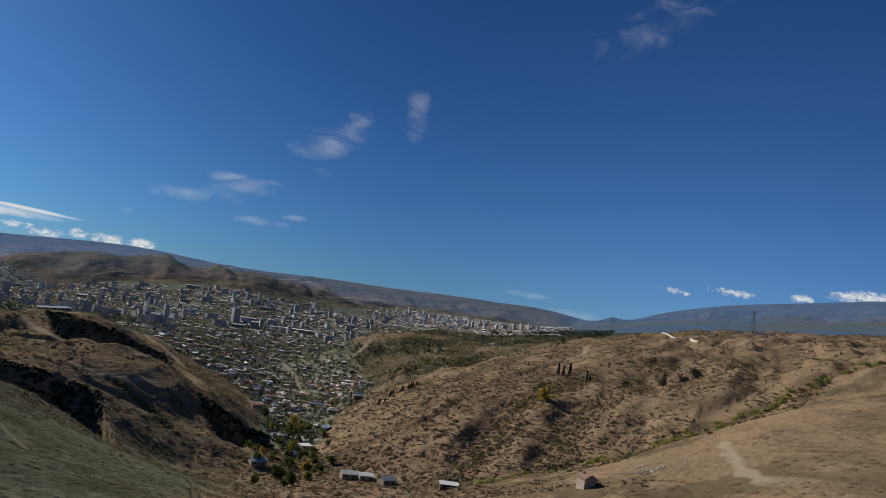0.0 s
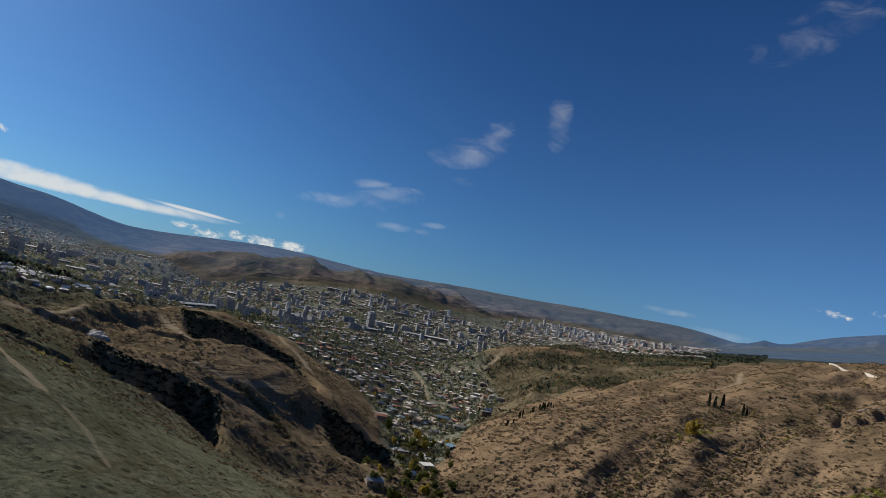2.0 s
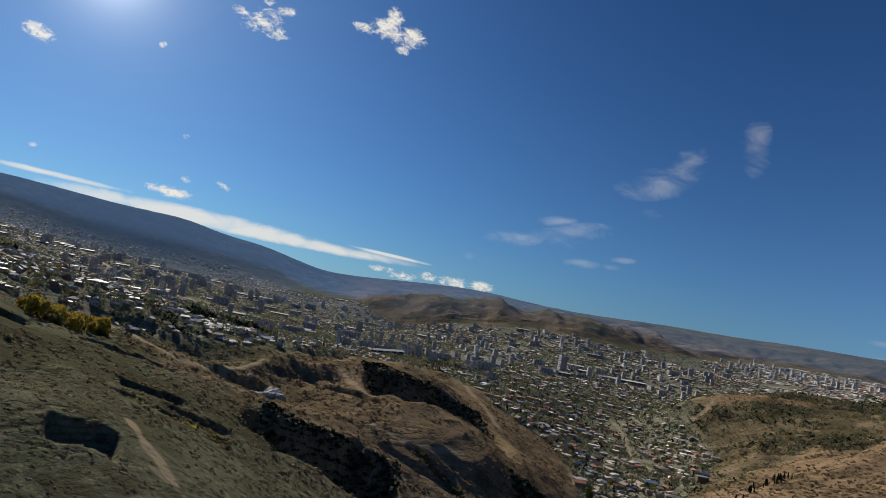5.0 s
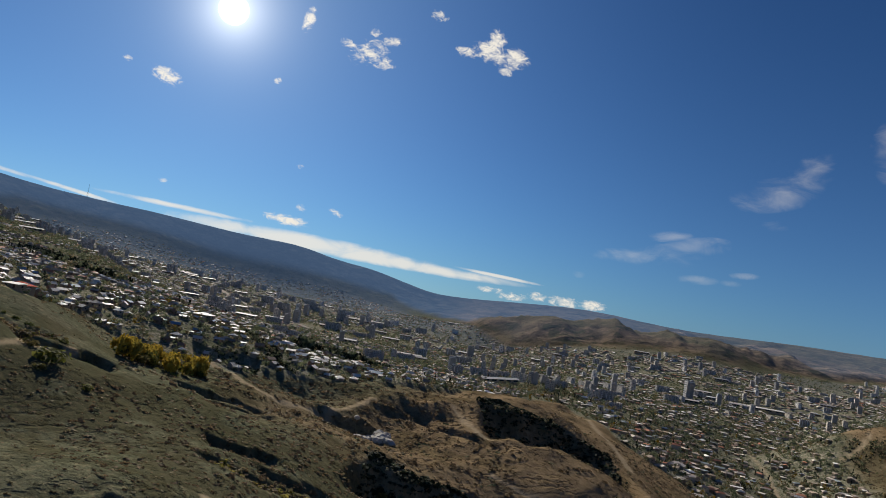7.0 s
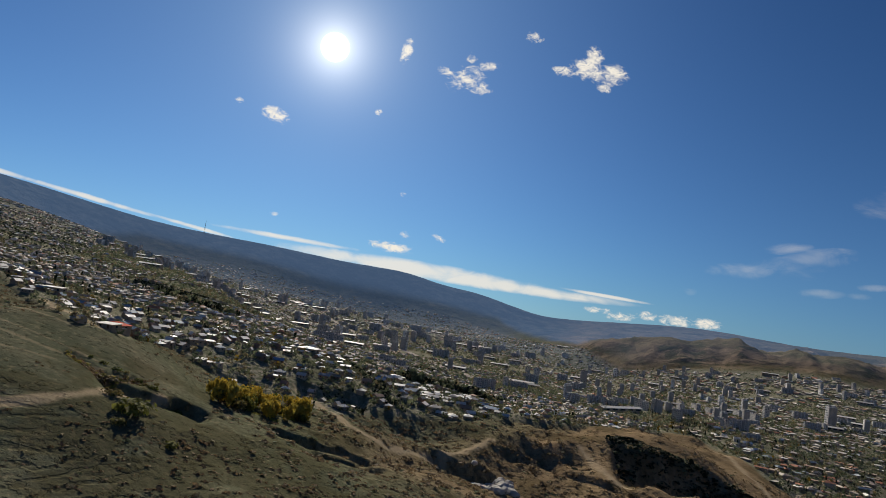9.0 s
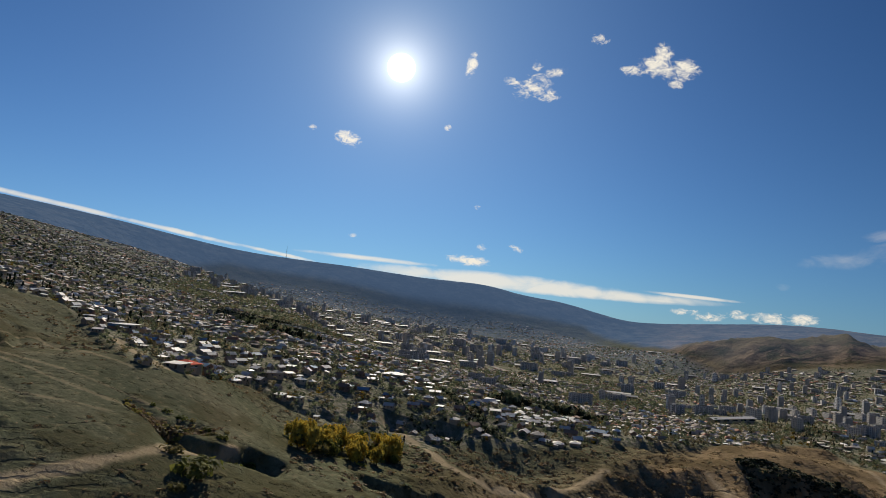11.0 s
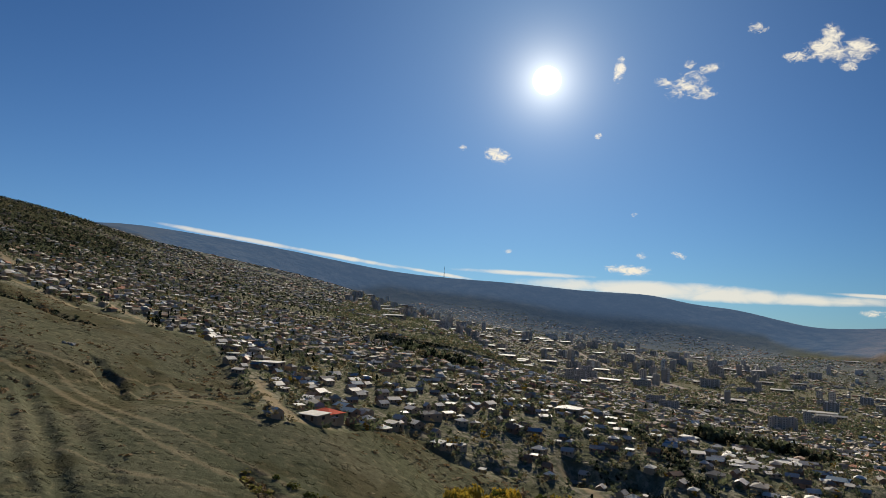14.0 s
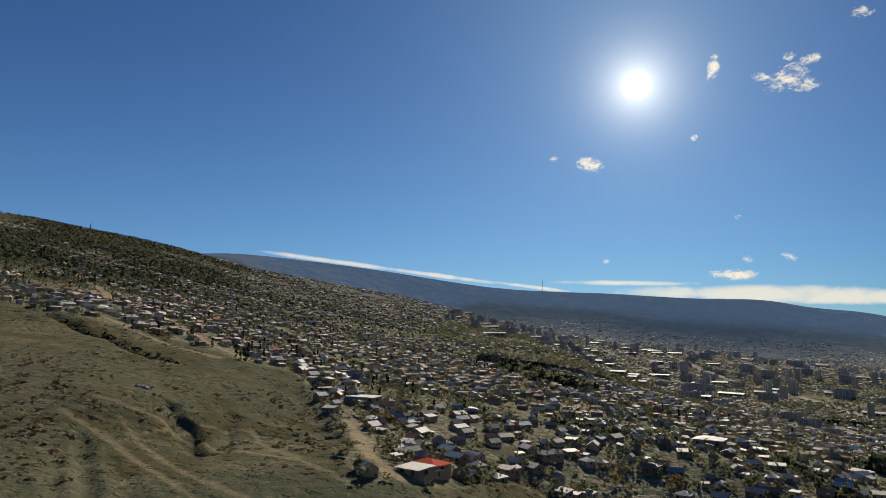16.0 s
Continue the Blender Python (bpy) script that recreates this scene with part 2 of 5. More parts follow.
    earth = k.mix(k.ramp(k.noise(pos, 0.008, 6, 0.7), 0.38, 0.62), (0.088, 0.072, 0.052), (0.190, 0.142, 0.100))
    col = k.mix(attr("bare"), col, k.mix(k.ramp(k.noise(pos, 0.011, 6, 0.7), 0.5, 0.62, 0.0, 0.8), earth, (0.046, 0.052, 0.036)))
    col = k.mix(attr("scrub"), col, k.mix(fine, (0.036, 0.032, 0.015), (0.085, 0.070, 0.034)))
    col = k.mix(attr("track"), col, k.mix(fine, (0.40, 0.315, 0.205), (0.30, 0.235, 0.15)))
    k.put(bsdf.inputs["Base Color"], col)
    lift = k.math("ADD", k.math("MULTIPLY", mid, 0.4), k.math("ADD", k.math("MULTIPLY", fine, 0.24), k.math("MULTIPLY", shelf, 0.06)))
    lift = k.math("ADD", lift, k.math("ADD", k.math("MULTIPLY", dots, 0.22), k.math("MULTIPLY", steps, -0.12)))
    crags = k.math("MULTIPLY", k.math("ABSOLUTE", k.math("SUBTRACT", k.noise(pos, 0.0045, 6, 0.55), 0.5)), -16.0)
    lift = k.math("MULTIPLY_ADD", crags, k.math("MAXIMUM", attr("bare"), attr("far")), lift)
    relief(k, bsdf, lift, 0.9, 3.5)
    if haze_glow:
        # haze painted as blue emission on the ridge backdrop and outer plain, kilometres off
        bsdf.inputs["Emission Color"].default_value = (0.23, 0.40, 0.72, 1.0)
        k.put(bsdf.inputs["Emission Strength"], k.math("MULTIPLY", attr("far"), haze_glow))
    return m


GROUND, GROUND_FAR = ground_material("dry_hill_ground"), ground_material("far_ground_haze_glow", 0.19)

# ------------------------------------------------------------------ the lie of the land
# scarps: x, y of the rim, heading across, width, depth, length of the steep face, length of the run-out
BITES = [
    (-264, 613, 36, 98, 32, 44, 98),
    (-214, 415, 30.4, 70, 30, 30, 68),
    (-130, 531, 32, 54, 27, 23, 66),
    (-180, 236, 48.7, 18, 5.5, 5, 18),
    (-298, 441, 39.0, 34, 6, 5, 26),
    (-292, 347, 49.2, 40, 5, 4, 20),
    (-308, 286, 60.7, 36, 5, 5, 20),
    (-857, 1026, 42.2, 150, 24, 18, 90),
    (-395, 438, 48.6, 40, 7, 8, 30),
    (-903, 632, 60.7, 140, 26, 18, 90),
    (-272, 343, 45.5, 30, 2, 3, 14),
    (-206, 307, 41.3, 26, 2, 3, 14),
    (-290, 509, 32.4, 40, 2, 3, 26),
    (-225, 302, 46.8, 26, 2.5, 3, 14),
    (223, 633, -19.4, 40, 7, 7, 30),
    (-403, 372, 58.0, 40, 2, 3, 14),
]
# ditches and gullies: points on the plan, width, depth
DITCHES = [
    ([(-622, 183), (-572, 205), (-530, 225), (-510, 238), (-512, 254), (-516, 275)], 3, 0.5),
    ([(31, 399), (75, 415), (106, 426), (146, 440), (196, 462), (250, 490), (334, 545)], 22, 3),
    ([(316, 847), (265, 730), (220, 632), (190, 568), (160, 520), (147, 485), (126, 440)], 34, 3.6),
    ([(357, 708), (296, 619), (262, 563), (229, 513), (205, 473)], 32, 3.6),
    ([(155, 664), (124, 626), (94, 580), (63, 520), (42, 464), (30, 415)], 30, 3.2),
    ([(230, 698), (160, 575), (125, 538), (96, 481), (76, 425)], 32, 3.2),
    ([(-209, 277), (-198, 285), (-195, 302), (-185, 300)], 7, 1.8),
    ([(-330, 264), (-311, 268), (-317, 283)], 6, 1.3),
    ([(-186, 455), (-165, 455), (-143, 440)], 8, 1.8),
    ([(-193, 440), (-177, 443), (-158, 447)], 7, 1.8),
    ([(-408, 217), (-400, 218), (-373, 221), (-352, 223), (-333, 224), (-315, 226)], 4, 1.0),
    ([(-401, 213), (-375, 215), (-337, 217), (-318, 220)], 3, 0.6),
    ([(-448, 240), (-431, 243), (-403, 246)], 6, 2.2),
    ([(-453, 259), (-435, 256), (-407, 251)], 5, 1.2),
    ([(-377, 229), (-350, 232), (-322, 236)], 2.6, 0.6),
    ([(-395, 225), (-357, 229), (-323, 233)], 2.6, 0.5),
    ([(-297, 478), (-286, 490), (-267, 492), (-249, 492), (-226, 485)], 7, 2.6),
    ([(-617, 185), (-582, 202), (-556, 221), (-530, 228), (-521, 243), (-528, 253)], 5.5, 2.4),
]
# worn tracks and roads: points on the plan, width
TRACKS = [
    ([(-426, 211), (-406, 225), (-373, 237), (-345, 248), (-330, 258), (-319, 271)], 1.9),
    ([(-329, 838), (-277, 757), (-236, 693), (-207, 642)], 5),
    ([(-276, 222), (-281, 239), (-291, 262), (-299, 282)], 4),
    ([(-396, 411), (-371, 409), (-318, 382), (-299, 390), (-298, 408), (-306, 446), (-312, 480)], 4.2),
    ([(-279, 233), (-285, 249), (-295, 265), (-306, 287)], 4),
    ([(-158, 240), (-144, 241), (-128, 232), (-110, 218)], 1.8),
    ([(-213, 453), (-194, 456), (-180, 466), (-171, 486)], 4),
    ([(133, 323), (123, 280), (124, 266), (119, 248)], 5),
    ([(-246, 1284), (-190, 1107), (-152, 941), (-120, 875)], 3.5),
    ([(-466, 304), (-429, 296), (-392, 290), (-374, 291), (-376, 301)], 4),
    ([(-744, 246), (-622, 267), (-569, 279)], 4),
    ([(-1053, 152), (-930, 185), (-807, 207)], 5),
    ([(-667, 198), (-610, 229), (-575, 250), (-552, 264)], 4),
    ([(-289, 531), (-252, 502), (-241, 499)], 4),
    ([(-184, 254), (-166, 247), (-151, 242)], 3),
    ([(-125, 1163), (-104, 1194), (-98, 1245)], 5),
    ([(-415, 229), (-435, 248), (-440, 264), (-384, 269)], 1.6),
    ([(136, 732), (165, 783), (210, 981)], 4),
    ([(-423, 227), (-376, 242), (-341, 263), (-326, 273)], 1.6),
    ([(-441, 217), (-432, 236), (-410, 257), (-366, 277)], 1.6),
    ([(-344, 225), (-328, 238), (-319, 255)], 1.6),
]
# streets and railway yards of the plain: points on the plan, width
ROADS = [
    ([(-1609, 1116), (-1191, 1104), (-696, 790)], 12),
    ([(-2225, 1587), (-1117, 1145), (-685, 853)], 8),
    ([(-2873, 2136), (-1224, 1335), (-764, 1048)], 16),
    ([(-3006, 2560), (-1169, 1454)], 9),
    ([(-550, 1779), (-296, 1984), (-70, 2300)], 9),
    ([(-650, 1517), (-408, 1593), (-266, 1975)], 9),
]
# dark wooded banks inside the town: points on the plan, half width
BANKS = [
    ([(-805, 545), (-750, 540), (-724, 533), (-663, 530)], 15),
    ([(-450, 548), (-440, 562), (-425, 580), (-408, 590)], 15),
    ([(-425, 615), (-395, 632)], 9),
    ([(-510, 417), (-491, 423), (-481, 430)], 6),
    ([(-454, 500), (-418, 485), (-392, 474), (-366, 460)], 6),
    ([(-398, 428), (-388, 440), (-366, 434)], 5),
]
# crests, gullies, feet and levels of the land: x, y, height
LAND = {
    "brown_crest": [(-50, 467, 56), (-41, 558, 67), (-13, 680, 78), (29, 779, 95), (75, 847, 107), (142, 919, 125), (215, 977, 146), (306, 1036, 170), (436, 1064, 188), (655, 1065, 217)],
    "green_gully": [(-5, 405, 55), (32, 384, 67), (82, 397, 79), (124, 412, 92), (182, 444, 112), (250, 490, 134), (337, 544, 165)],
    "near_right": [(45, 332, 76), (76, 321, 91), (131, 325, 114), (171, 345, 129), (227, 365, 145)],
    "side_spur": [(53, 295, 88), (98, 273, 100), (141, 242, 118)],
    "valley": [(-31, 359, 58), (-32, 424, 52), (-99, 642, 40), (-158, 937, 30), (-183, 1085, 27), (-219, 1484, 43), (-312, 1874, 53)],
    "knoll": [(-148, 1241, 78), (-118, 1295, 98), (-61, 1329, 104), (9, 1400, 118), (110, 1295, 113), (269, 1476, 142)],
    "near_left": [(-62, 283, 71), (-96, 305, 72), (-121, 307, 77), (-143, 303, 83), (-165, 297, 92)],
    "ravine1": [(-117, 403, 48), (-163, 409, 66), (-195, 406, 79), (-215, 384, 89)],
    "mid_hill": [(-94, 511, 41), (-131, 586, 54), (-171, 658, 61), (-230, 724, 68), (-283, 802, 79)],
    "bare": [(-201, 507, 91), (-157, 496, 75)],
    "ravine2": [(-81, 432, 48), (-108, 437, 59), (-142, 479, 61)],
    "scarp": [(-299, 646, 101), (-356, 671, 95)],
    "rocks": [(-280, 439, 96)],
    "grove": [(-368, 360, 112), (-348, 378, 122)],
    "field": [(-443, 231, 158), (-414, 245, 144), (-480, 285, 149), (-455, 303, 141), (-399, 216, 149)],
    "field_edge": [(-375, 290, 143), (-465, 303, 145), (-559, 294, 159), (-615, 243, 172), (-642, 185, 189)],
    "near8": [(-229, 234, 113), (-209, 265, 114), (-223, 349, 100)],
    "near12": [(-283, 251, 130), (-303, 304, 122), (-354, 386, 105)],
    "plainA": [(-294, 1016, 60), (-431, 1497, 59), (-569, 1977, 72), (-607, 2689, 140)],
    "plainB": [(-658, 1301, 51), (-901, 1624, 41), (-1225, 2013, 39), (-1697, 2540, 56)],
    "plainC": [(-579, 756, 88), (-944, 1099, 70), (-1482, 1553, 66), (-2208, 2095, 112)],
    "plainD": [(-947, 798, 102), (-1552, 1153, 104), (-2528, 1670, 153)],
    "plainE": [(-450, 440, 128), (-651, 555, 132), (-1030, 781, 132), (-1563, 1061, 140), (-2467, 1496, 174)],
    "plainF": [(-582, 393, 142), (-841, 500, 149), (-1310, 675, 174), (-2064, 941, 217), (-3016, 1253, 305)],
    "plainG": [(-786, 332, 170), (-1082, 381, 193), (-1674, 479, 248), (-2753, 697, 360)],
    "plainH": [(-694, 212, 185), (-994, 198, 222), (-1494, 175, 287), (-1993, 152, 367)],
    "plat": [(-2395, 249, 416), (-2392, 133, 433), (-2285, 31, 436), (-2177, -33, 438), (-2068, -85, 428)],
    "skyR": [(2402, 3935, 593), (2126, 4090, 540), (1730, 4273, 471), (1501, 4359, 410), (1292, 4425, 343), (1077, 4482, 251), (977, 4505, 253), (700, 4556, 287), (388, 4594, 280), (101, 4609, 282), (-255, 4603, 267), (-601, 4571, 266), (-949, 4511, 251), (-1276, 4430, 245), (-1632, 4311, 268)],
    "skyL": [(-1574, 4347, 262), (-1884, 4222, 266), (-2298, 4011, 228), (-2586, 3828, 212), (-2762, 3702, 258), (-2927, 3570, 308), (-3188, 3333, 360)],
    "skyM": [(-3061, 3477, 302), (-3259, 3291, 357), (-3533, 2989, 375), (-3962, 2366, 411), (-4194, 1890, 461), (-4401, 1259, 554), (-4500, 690, 605)],
    "spur": [(-1446, 2580, 101), (-1399, 2663, 126), (-1214, 2753, 161), (-1010, 2781, 177), (-815, 2791, 177), (-620, 2737, 165)],
    "foot": [(-1333, 2348, 27), (-993, 2294, 78), (-727, 2287, 92), (-533, 2443, 98), (-265, 2988, 123), (88, 3399, 153), (506, 3564, 162)],
    "footL": [(-3764, 1629, 272), (-3602, 1983, 232), (-3391, 2343, 216), (-3179, 2635, 155), (-2938, 2910, 138), (-2670, 3165, 135), (-2378, 3395, 117)],
    "far_plain": [(-130, 2697, 97), (260, 2486, 135), (555, 2540, 181), (734, 2494, 214), (984, 2407, 248), (1362, 2215, 302)],
    "far_foot": [(1014, 3454, 259), (1360, 3333, 312), (1883, 3068, 396)],
    "dip": [(-73, 985, 48), (-24, 1037, 68), (30, 1057, 80), (111, 1131, 114)],
    "under_path": [(20, -60, 88), (10, 0, 84), (5, 60, 80), (-20, 120, 82), (-70, 165, 90), (-130, 200, 100), (-195, 232, 118)],
    "under_right": [(120, -20, 100), (110, 80, 94), (110, 180, 98)],
    "under_left": [(-120, 20, 100), (-160, 110, 104), (-250, 170, 124), (-330, 170, 140)],
    "behind": [(-700, -200, 190), (-400, -300, 150), (0, -400, 130), (400, -300, 150), (600, 100, 190), (700, 500, 210)],
    "rim": [(-2000, -900, 420), (-1500, -2500, 350), (0, -3500, 320), (2500, -2500, 420), (3800, -400, 520), (3400, 2200, 560), (1700, 1500, 260), (1500, 600, 230)],
    "outer": [(-4500, -300, 520), (-3600, -2800, 420), (0, -4500, 380), (3500, -2900, 480), (4500, 300, 560)],
}


def value_noise(x, y, seed):
    """Smooth noise in -1..1 on numpy arrays, one cell a unit."""
    xi, yi = np.floor(x).astype(np.int64), np.floor(y).astype(np.int64)
    fx, fy = x - xi, y - yi
    fx, fy = fx * fx * fx * (fx * (fx * 6 - 15) + 10), fy * fy * fy * (fy * (fy * 6 - 15) + 10)

    def h(a, b):
        n = (a * 374761393 + b * 668265263 + seed * 1442695041) & 0x7FFFFFFF
        n = ((n ^ (n >> 13)) * 1274126177) & 0x7FFFFFFF
        return ((n ^ (n >> 16)) & 0xFFFF) / 32767.5 - 1.0

    a, b, c, d = h(xi, yi), h(xi + 1, yi), h(xi, yi + 1), h(xi + 1, yi + 1)
    return (a * (1 - fx) + b * fx) * (1 - fy) + (c * (1 - fx) + d * fx) * fy


def fbm(x, y, size, octaves, seed, gain=0.5, ridged=False):
    total, amp = 0.0, 1.0
    for o in range(octaves):
        n = value_noise(x / size + 17.3 * o, y / size - 9.1 * o, seed + o)
        total = total + amp * ((1 - 2 * np.abs(n)) if ridged else n)
        amp, size = amp * gain, size * 0.5
    return total


def along(points, step=0.06):
    """Points along a line, closer together near the start of the world than far off."""
    out = []
    for (x0, y0, z0), (x1, y1, z1) in zip(points, points[1:]):
        gap = math.hypot(x1 - x0, y1 - y0)
        n = max(1, int(gap / max(14, step * math.hypot(x0 + 60, y0 - 100))))
        out += [(x0 + (x1 - x0) * i / n, y0 + (y1 - y0) * i / n, z0 + (z1 - z0) * i / n) for i in range(n)]
    return out + [points[-1]]


STAKES = np.array([p for line in LAND.values() for p in along(line)])
CX, CY = -60.0, 100.0


REACH2 = (0.05 * np.hypot(STAKES[:, 0] - CX, STAKES[:, 1] - CY) + 10.0) ** 2


def solve_land():
    """Weights of smooth bumps, one on each stake, that together pass close by all the lines."""
    d2 = (STAKES[:, None, 0] - STAKES[:, 0]) ** 2 + (STAKES[:, None, 1] - STAKES[:, 1]) ** 2
    a = np.sqrt(d2 + REACH2)
    n = len(STAKES)
    full = np.zeros((n + 1, n + 1))
    full[:n, :n] = a - np.diag(3.0 + 0.004 * np.hypot(STAKES[:, 0] - CX, STAKES[:, 1] - CY))
    full[:n, n] = full[n, :n] = 1.0
    return np.linalg.solve(full, np.append(STAKES[:, 2], 0.0))


BUMPS = solve_land()


def smooth_land(x, y):
    out = np.empty_like(x)
    for s in range(0, len(x), 20000):
        d2 = (x[s:s + 20000, None] - STAKES[:, 0]) ** 2 + (y[s:s + 20000, None] - STAKES[:, 1]) ** 2
        out[s:s + 20000] = np.sqrt(d2 + REACH2) @ BUMPS[:-1] + BUMPS[-1]
    return out


def polar(x, y):
    return np.degrees(np.arctan2(-(x - CX), y - CY)), np.hypot(x - CX, y - CY)


def step(v, lo, hi):
    t = np.clip((v - lo) / (hi - lo), 0, 1)
    return t * t * (3 - 2 * t)


TOWN_YAW = [-60, -16, -12, -6, -1, 0.8, 3.6, 7, 9.3, 12, 14.7, 17, 20, 22.5, 25.5, 27.5, 29.5, 32.8, 36, 39, 42.5, 45, 47.5, 50.4, 53, 55, 57, 59.5, 61, 63, 65.5, 68, 70, 73, 77, 82, 95, 110, 130]
TOWN_IN = [9000, 9000, 1800, 1750, 1700, 430, 405, 450, 580, 660, 670, 700, 800, 860, 725, 590, 560, 515, 470, 455, 437, 400, 425, 412, 415, 430, 360, 350, 365, 425, 465, 520, 520, 540, 560, 560, 600, 650, 650]
TOWN_OUT_YAW = [-60, -12, -6, 0, 3.6, 7, 9.3, 12, 14.7, 20, 24, 27, 29.5, 31, 32.5, 37, 42, 62, 64.5, 69, 82, 95, 110, 130]
TOWN_OUT = [2900, 3500, 3500, 3300, 2950, 2750, 2600, 2530, 2510, 2500, 2540, 2600, 2800, 3100, 3300, 3900, 4080, 4080, 3850, 3250, 2600, 1850, 1500, 1500]


# where the plain ends and the far ridge begins: heading, distance
FOOT_YAW = [-180, -12, 0, 5, 12, 23, 27, 29.5, 31.5, 37, 64, 78, 85, 180]
FOOT_R = [3000, 3600, 3350, 2900, 2540, 2510, 2560, 2760, 3150, 4000, 4100, 3300, 3900, 3900]


def town_mask(x, y, soft=16.0):
    a, r = polar(x, y)
    lo, hi = np.interp(a, TOWN_YAW, TOWN_IN), np.interp(a, TOWN_OUT_YAW, TOWN_OUT)
    lo = lo + 8 * fbm(x, y, 50, 2, 31)
    m = step(r, lo, lo + soft) * (1 - step(r, hi * 0.985, hi * 1.015))
    knoll = 1 - step(np.hypot((x - 0) / 190, (y - 1330) / 110), 0.8, 1.1)
    side = np.interp(y, [400, 520, 650, 890, 980, 1170, 1500, 1650, 1850, 2600, 3400], [-50, -66, -68, -64, -80, -135, -170, -100, 330, 480, 640])
    right = step(x, side, side + 35)
    return m * (1 - knoll) * (1 - right)


def hillside_wood(x, y):
    """Where the slope above the town is wooded."""
    a, r = polar(x, y)
    belt = step(a, 78.5, 81.5) * (1 - step(a, 92, 96)) * step(r, 980, 1080)
    return belt * step(fbm(x, y, 170, 4, 87) + 0.35 * fbm(x, y, 40, 2, 88), -0.6, -0.2)


def carve(x, y, z):
    """Cut the scarps and ditches into the smooth land."""
    for bx, by, facing, width, depth, back, front in BITES:
        h = radians(facing)
        u = (x - bx) * math.cos(h) + (y - by) * math.sin(h)
        v = -(x - bx) * math.sin(h) + (y - by) * math.cos(h)
        wob = 0.12 * width * value_noise(u / (0.24 * width), v / (0.6 * width), 77) + 0.04 * width * value_noise(u / (0.09 * width), v / (0.3 * width), 78) + 0.012 * width * value_noise(u / 2.5, v / 4.0, 79)
        v = v + wob + 0.5 * back * (u / width * 2) ** 2
        inside = 1 - step(np.abs(u), 0.36 * width, 0.56 * width)
        z = z - depth * inside * (1 - step(v, -back, 0.0)) * step(v, -front, -back)
    for line, width, depth in DITCHES:
        d = line_gap(x, y, line)
        d = d + (0.35 if width > 4 else 0.1) * width * value_noise(x / (1.5 * width), y / (1.5 * width), 55)
        z = z - depth * (1 - step(d, 0.2 * width, 0.75 * width))
    return z


def line_gap(x, y, line):
    """Distance on the plan to a line of points."""
    best = np.full(np.shape(x), 1e9)
    lo, hi = np.min(line, 0) - 60, np.max(line, 0) + 60
    near = (x > lo[0]) & (x < hi[0]) & (y > lo[1]) & (y < hi[1])
    if not near.any():
        return best
    px, py, out = x[near], y[near], np.full(near.sum(), 1e9)
    for (x0, y0), (x1, y1) in zip(line, line[1:]):
        dx, dy = x1 - x0, y1 - y0
        t = np.clip(((px - x0) * dx + (py - y0) * dy) / (dx * dx + dy * dy + 1e-9), 0, 1)
        out = np.minimum(out, np.hypot(px - x0 - t * dx, py - y0 - t * dy))
    best[near] = out
    return best


def land(x, y):
    """Height of the ground on numpy arrays."""
    x, y = np.asarray(x, float), np.asarray(y, float)
    z = smooth_land(x, y)
    a, r = polar(x, y)
    field = step(a, 46, 58) * (1 - step(r, 330, 430))
    hill = (1 - town_mask(x, y)) * (1 - 0.85 * step(r, 1500, 2400)) * (1 - 0.85 * field)
    foot = np.interp(a, FOOT_YAW, FOOT_R)
    far = step(r, foot - 20, foot + 260)
    wild = np.clip(r / 500, 0.35, 1.6)
    z = z + hill * (2.4 * wild * fbm(x, y, 90, 4, 3) + 3.2 * wild * (fbm(x, y, 55, 3, 8, ridged=True) - 0.5) * step(fbm(x, y, 160, 2, 5), -0.35, 0.5))
    # grassy lumps and trodden ripples of the meadow
    z = z + 1.5 * (1 - step(np.hypot(x + 297, y - 233), 9, 20)) * np.maximum(fbm(x, y, 9, 2, 23), -0.1)
    ripple = np.maximum(1 - step(np.hypot((x + 432) / 16, (y - 232) / 9), 0.6, 1.0), 1 - step(np.hypot((x + 440) / 26, (y - 270) / 13), 0.6, 1.0))
    z = z + 0.24 * ripple * np.sin(r * 1.5 + 2.0 * fbm(x, y, 14, 2, 24))
    # ribs and rills down the brown hill
    ribs = step(-a, -3, 3) * step(r, 330, 420) * (1 - step(r, 900, 1300)) * (1 - town_mask(x, y))
    across, down = 0.88 * x - 0.47 * y, 0.47 * x + 0.88 * y
    z = z + ribs * (2.2 * fbm(across + 10 * fbm(x, y, 120, 2, 18), 0.3 * down, 46, 4, 19, 0.55, True) - 0.6)
    # spurs and drains run down the far mountains
    arc = np.radians(a)
    z = z + far * (1 - 0.97 * step(r, 3950, 4280)) * (5 + 16 * fbm(arc * 3900 + 60 * fbm(x, y, 300, 2, 15), 0.33 * r, 300, 5, 12, 0.55, True))
    z = z + step(r, foot - 20, foot + 240) * step(-a, -33, -30) * (1 - step(r, 2900, 3500)) * (7 * fbm(arc * 2600 + 70 * fbm(x, y, 260, 2, 16), 0.45 * r, 130, 5, 14, 0.5, True) - 2)
    z = z - 0.9 * np.maximum(r - 4540, 0)
    return carve(x, y, z)


# the far crest of the brown hill, beyond which the wooded dip lies
CREST_X, CREST_Y = [-60, -37, 9, 60, 140, 306, 440], [640, 700, 870, 930, 990, 1110, 1180]


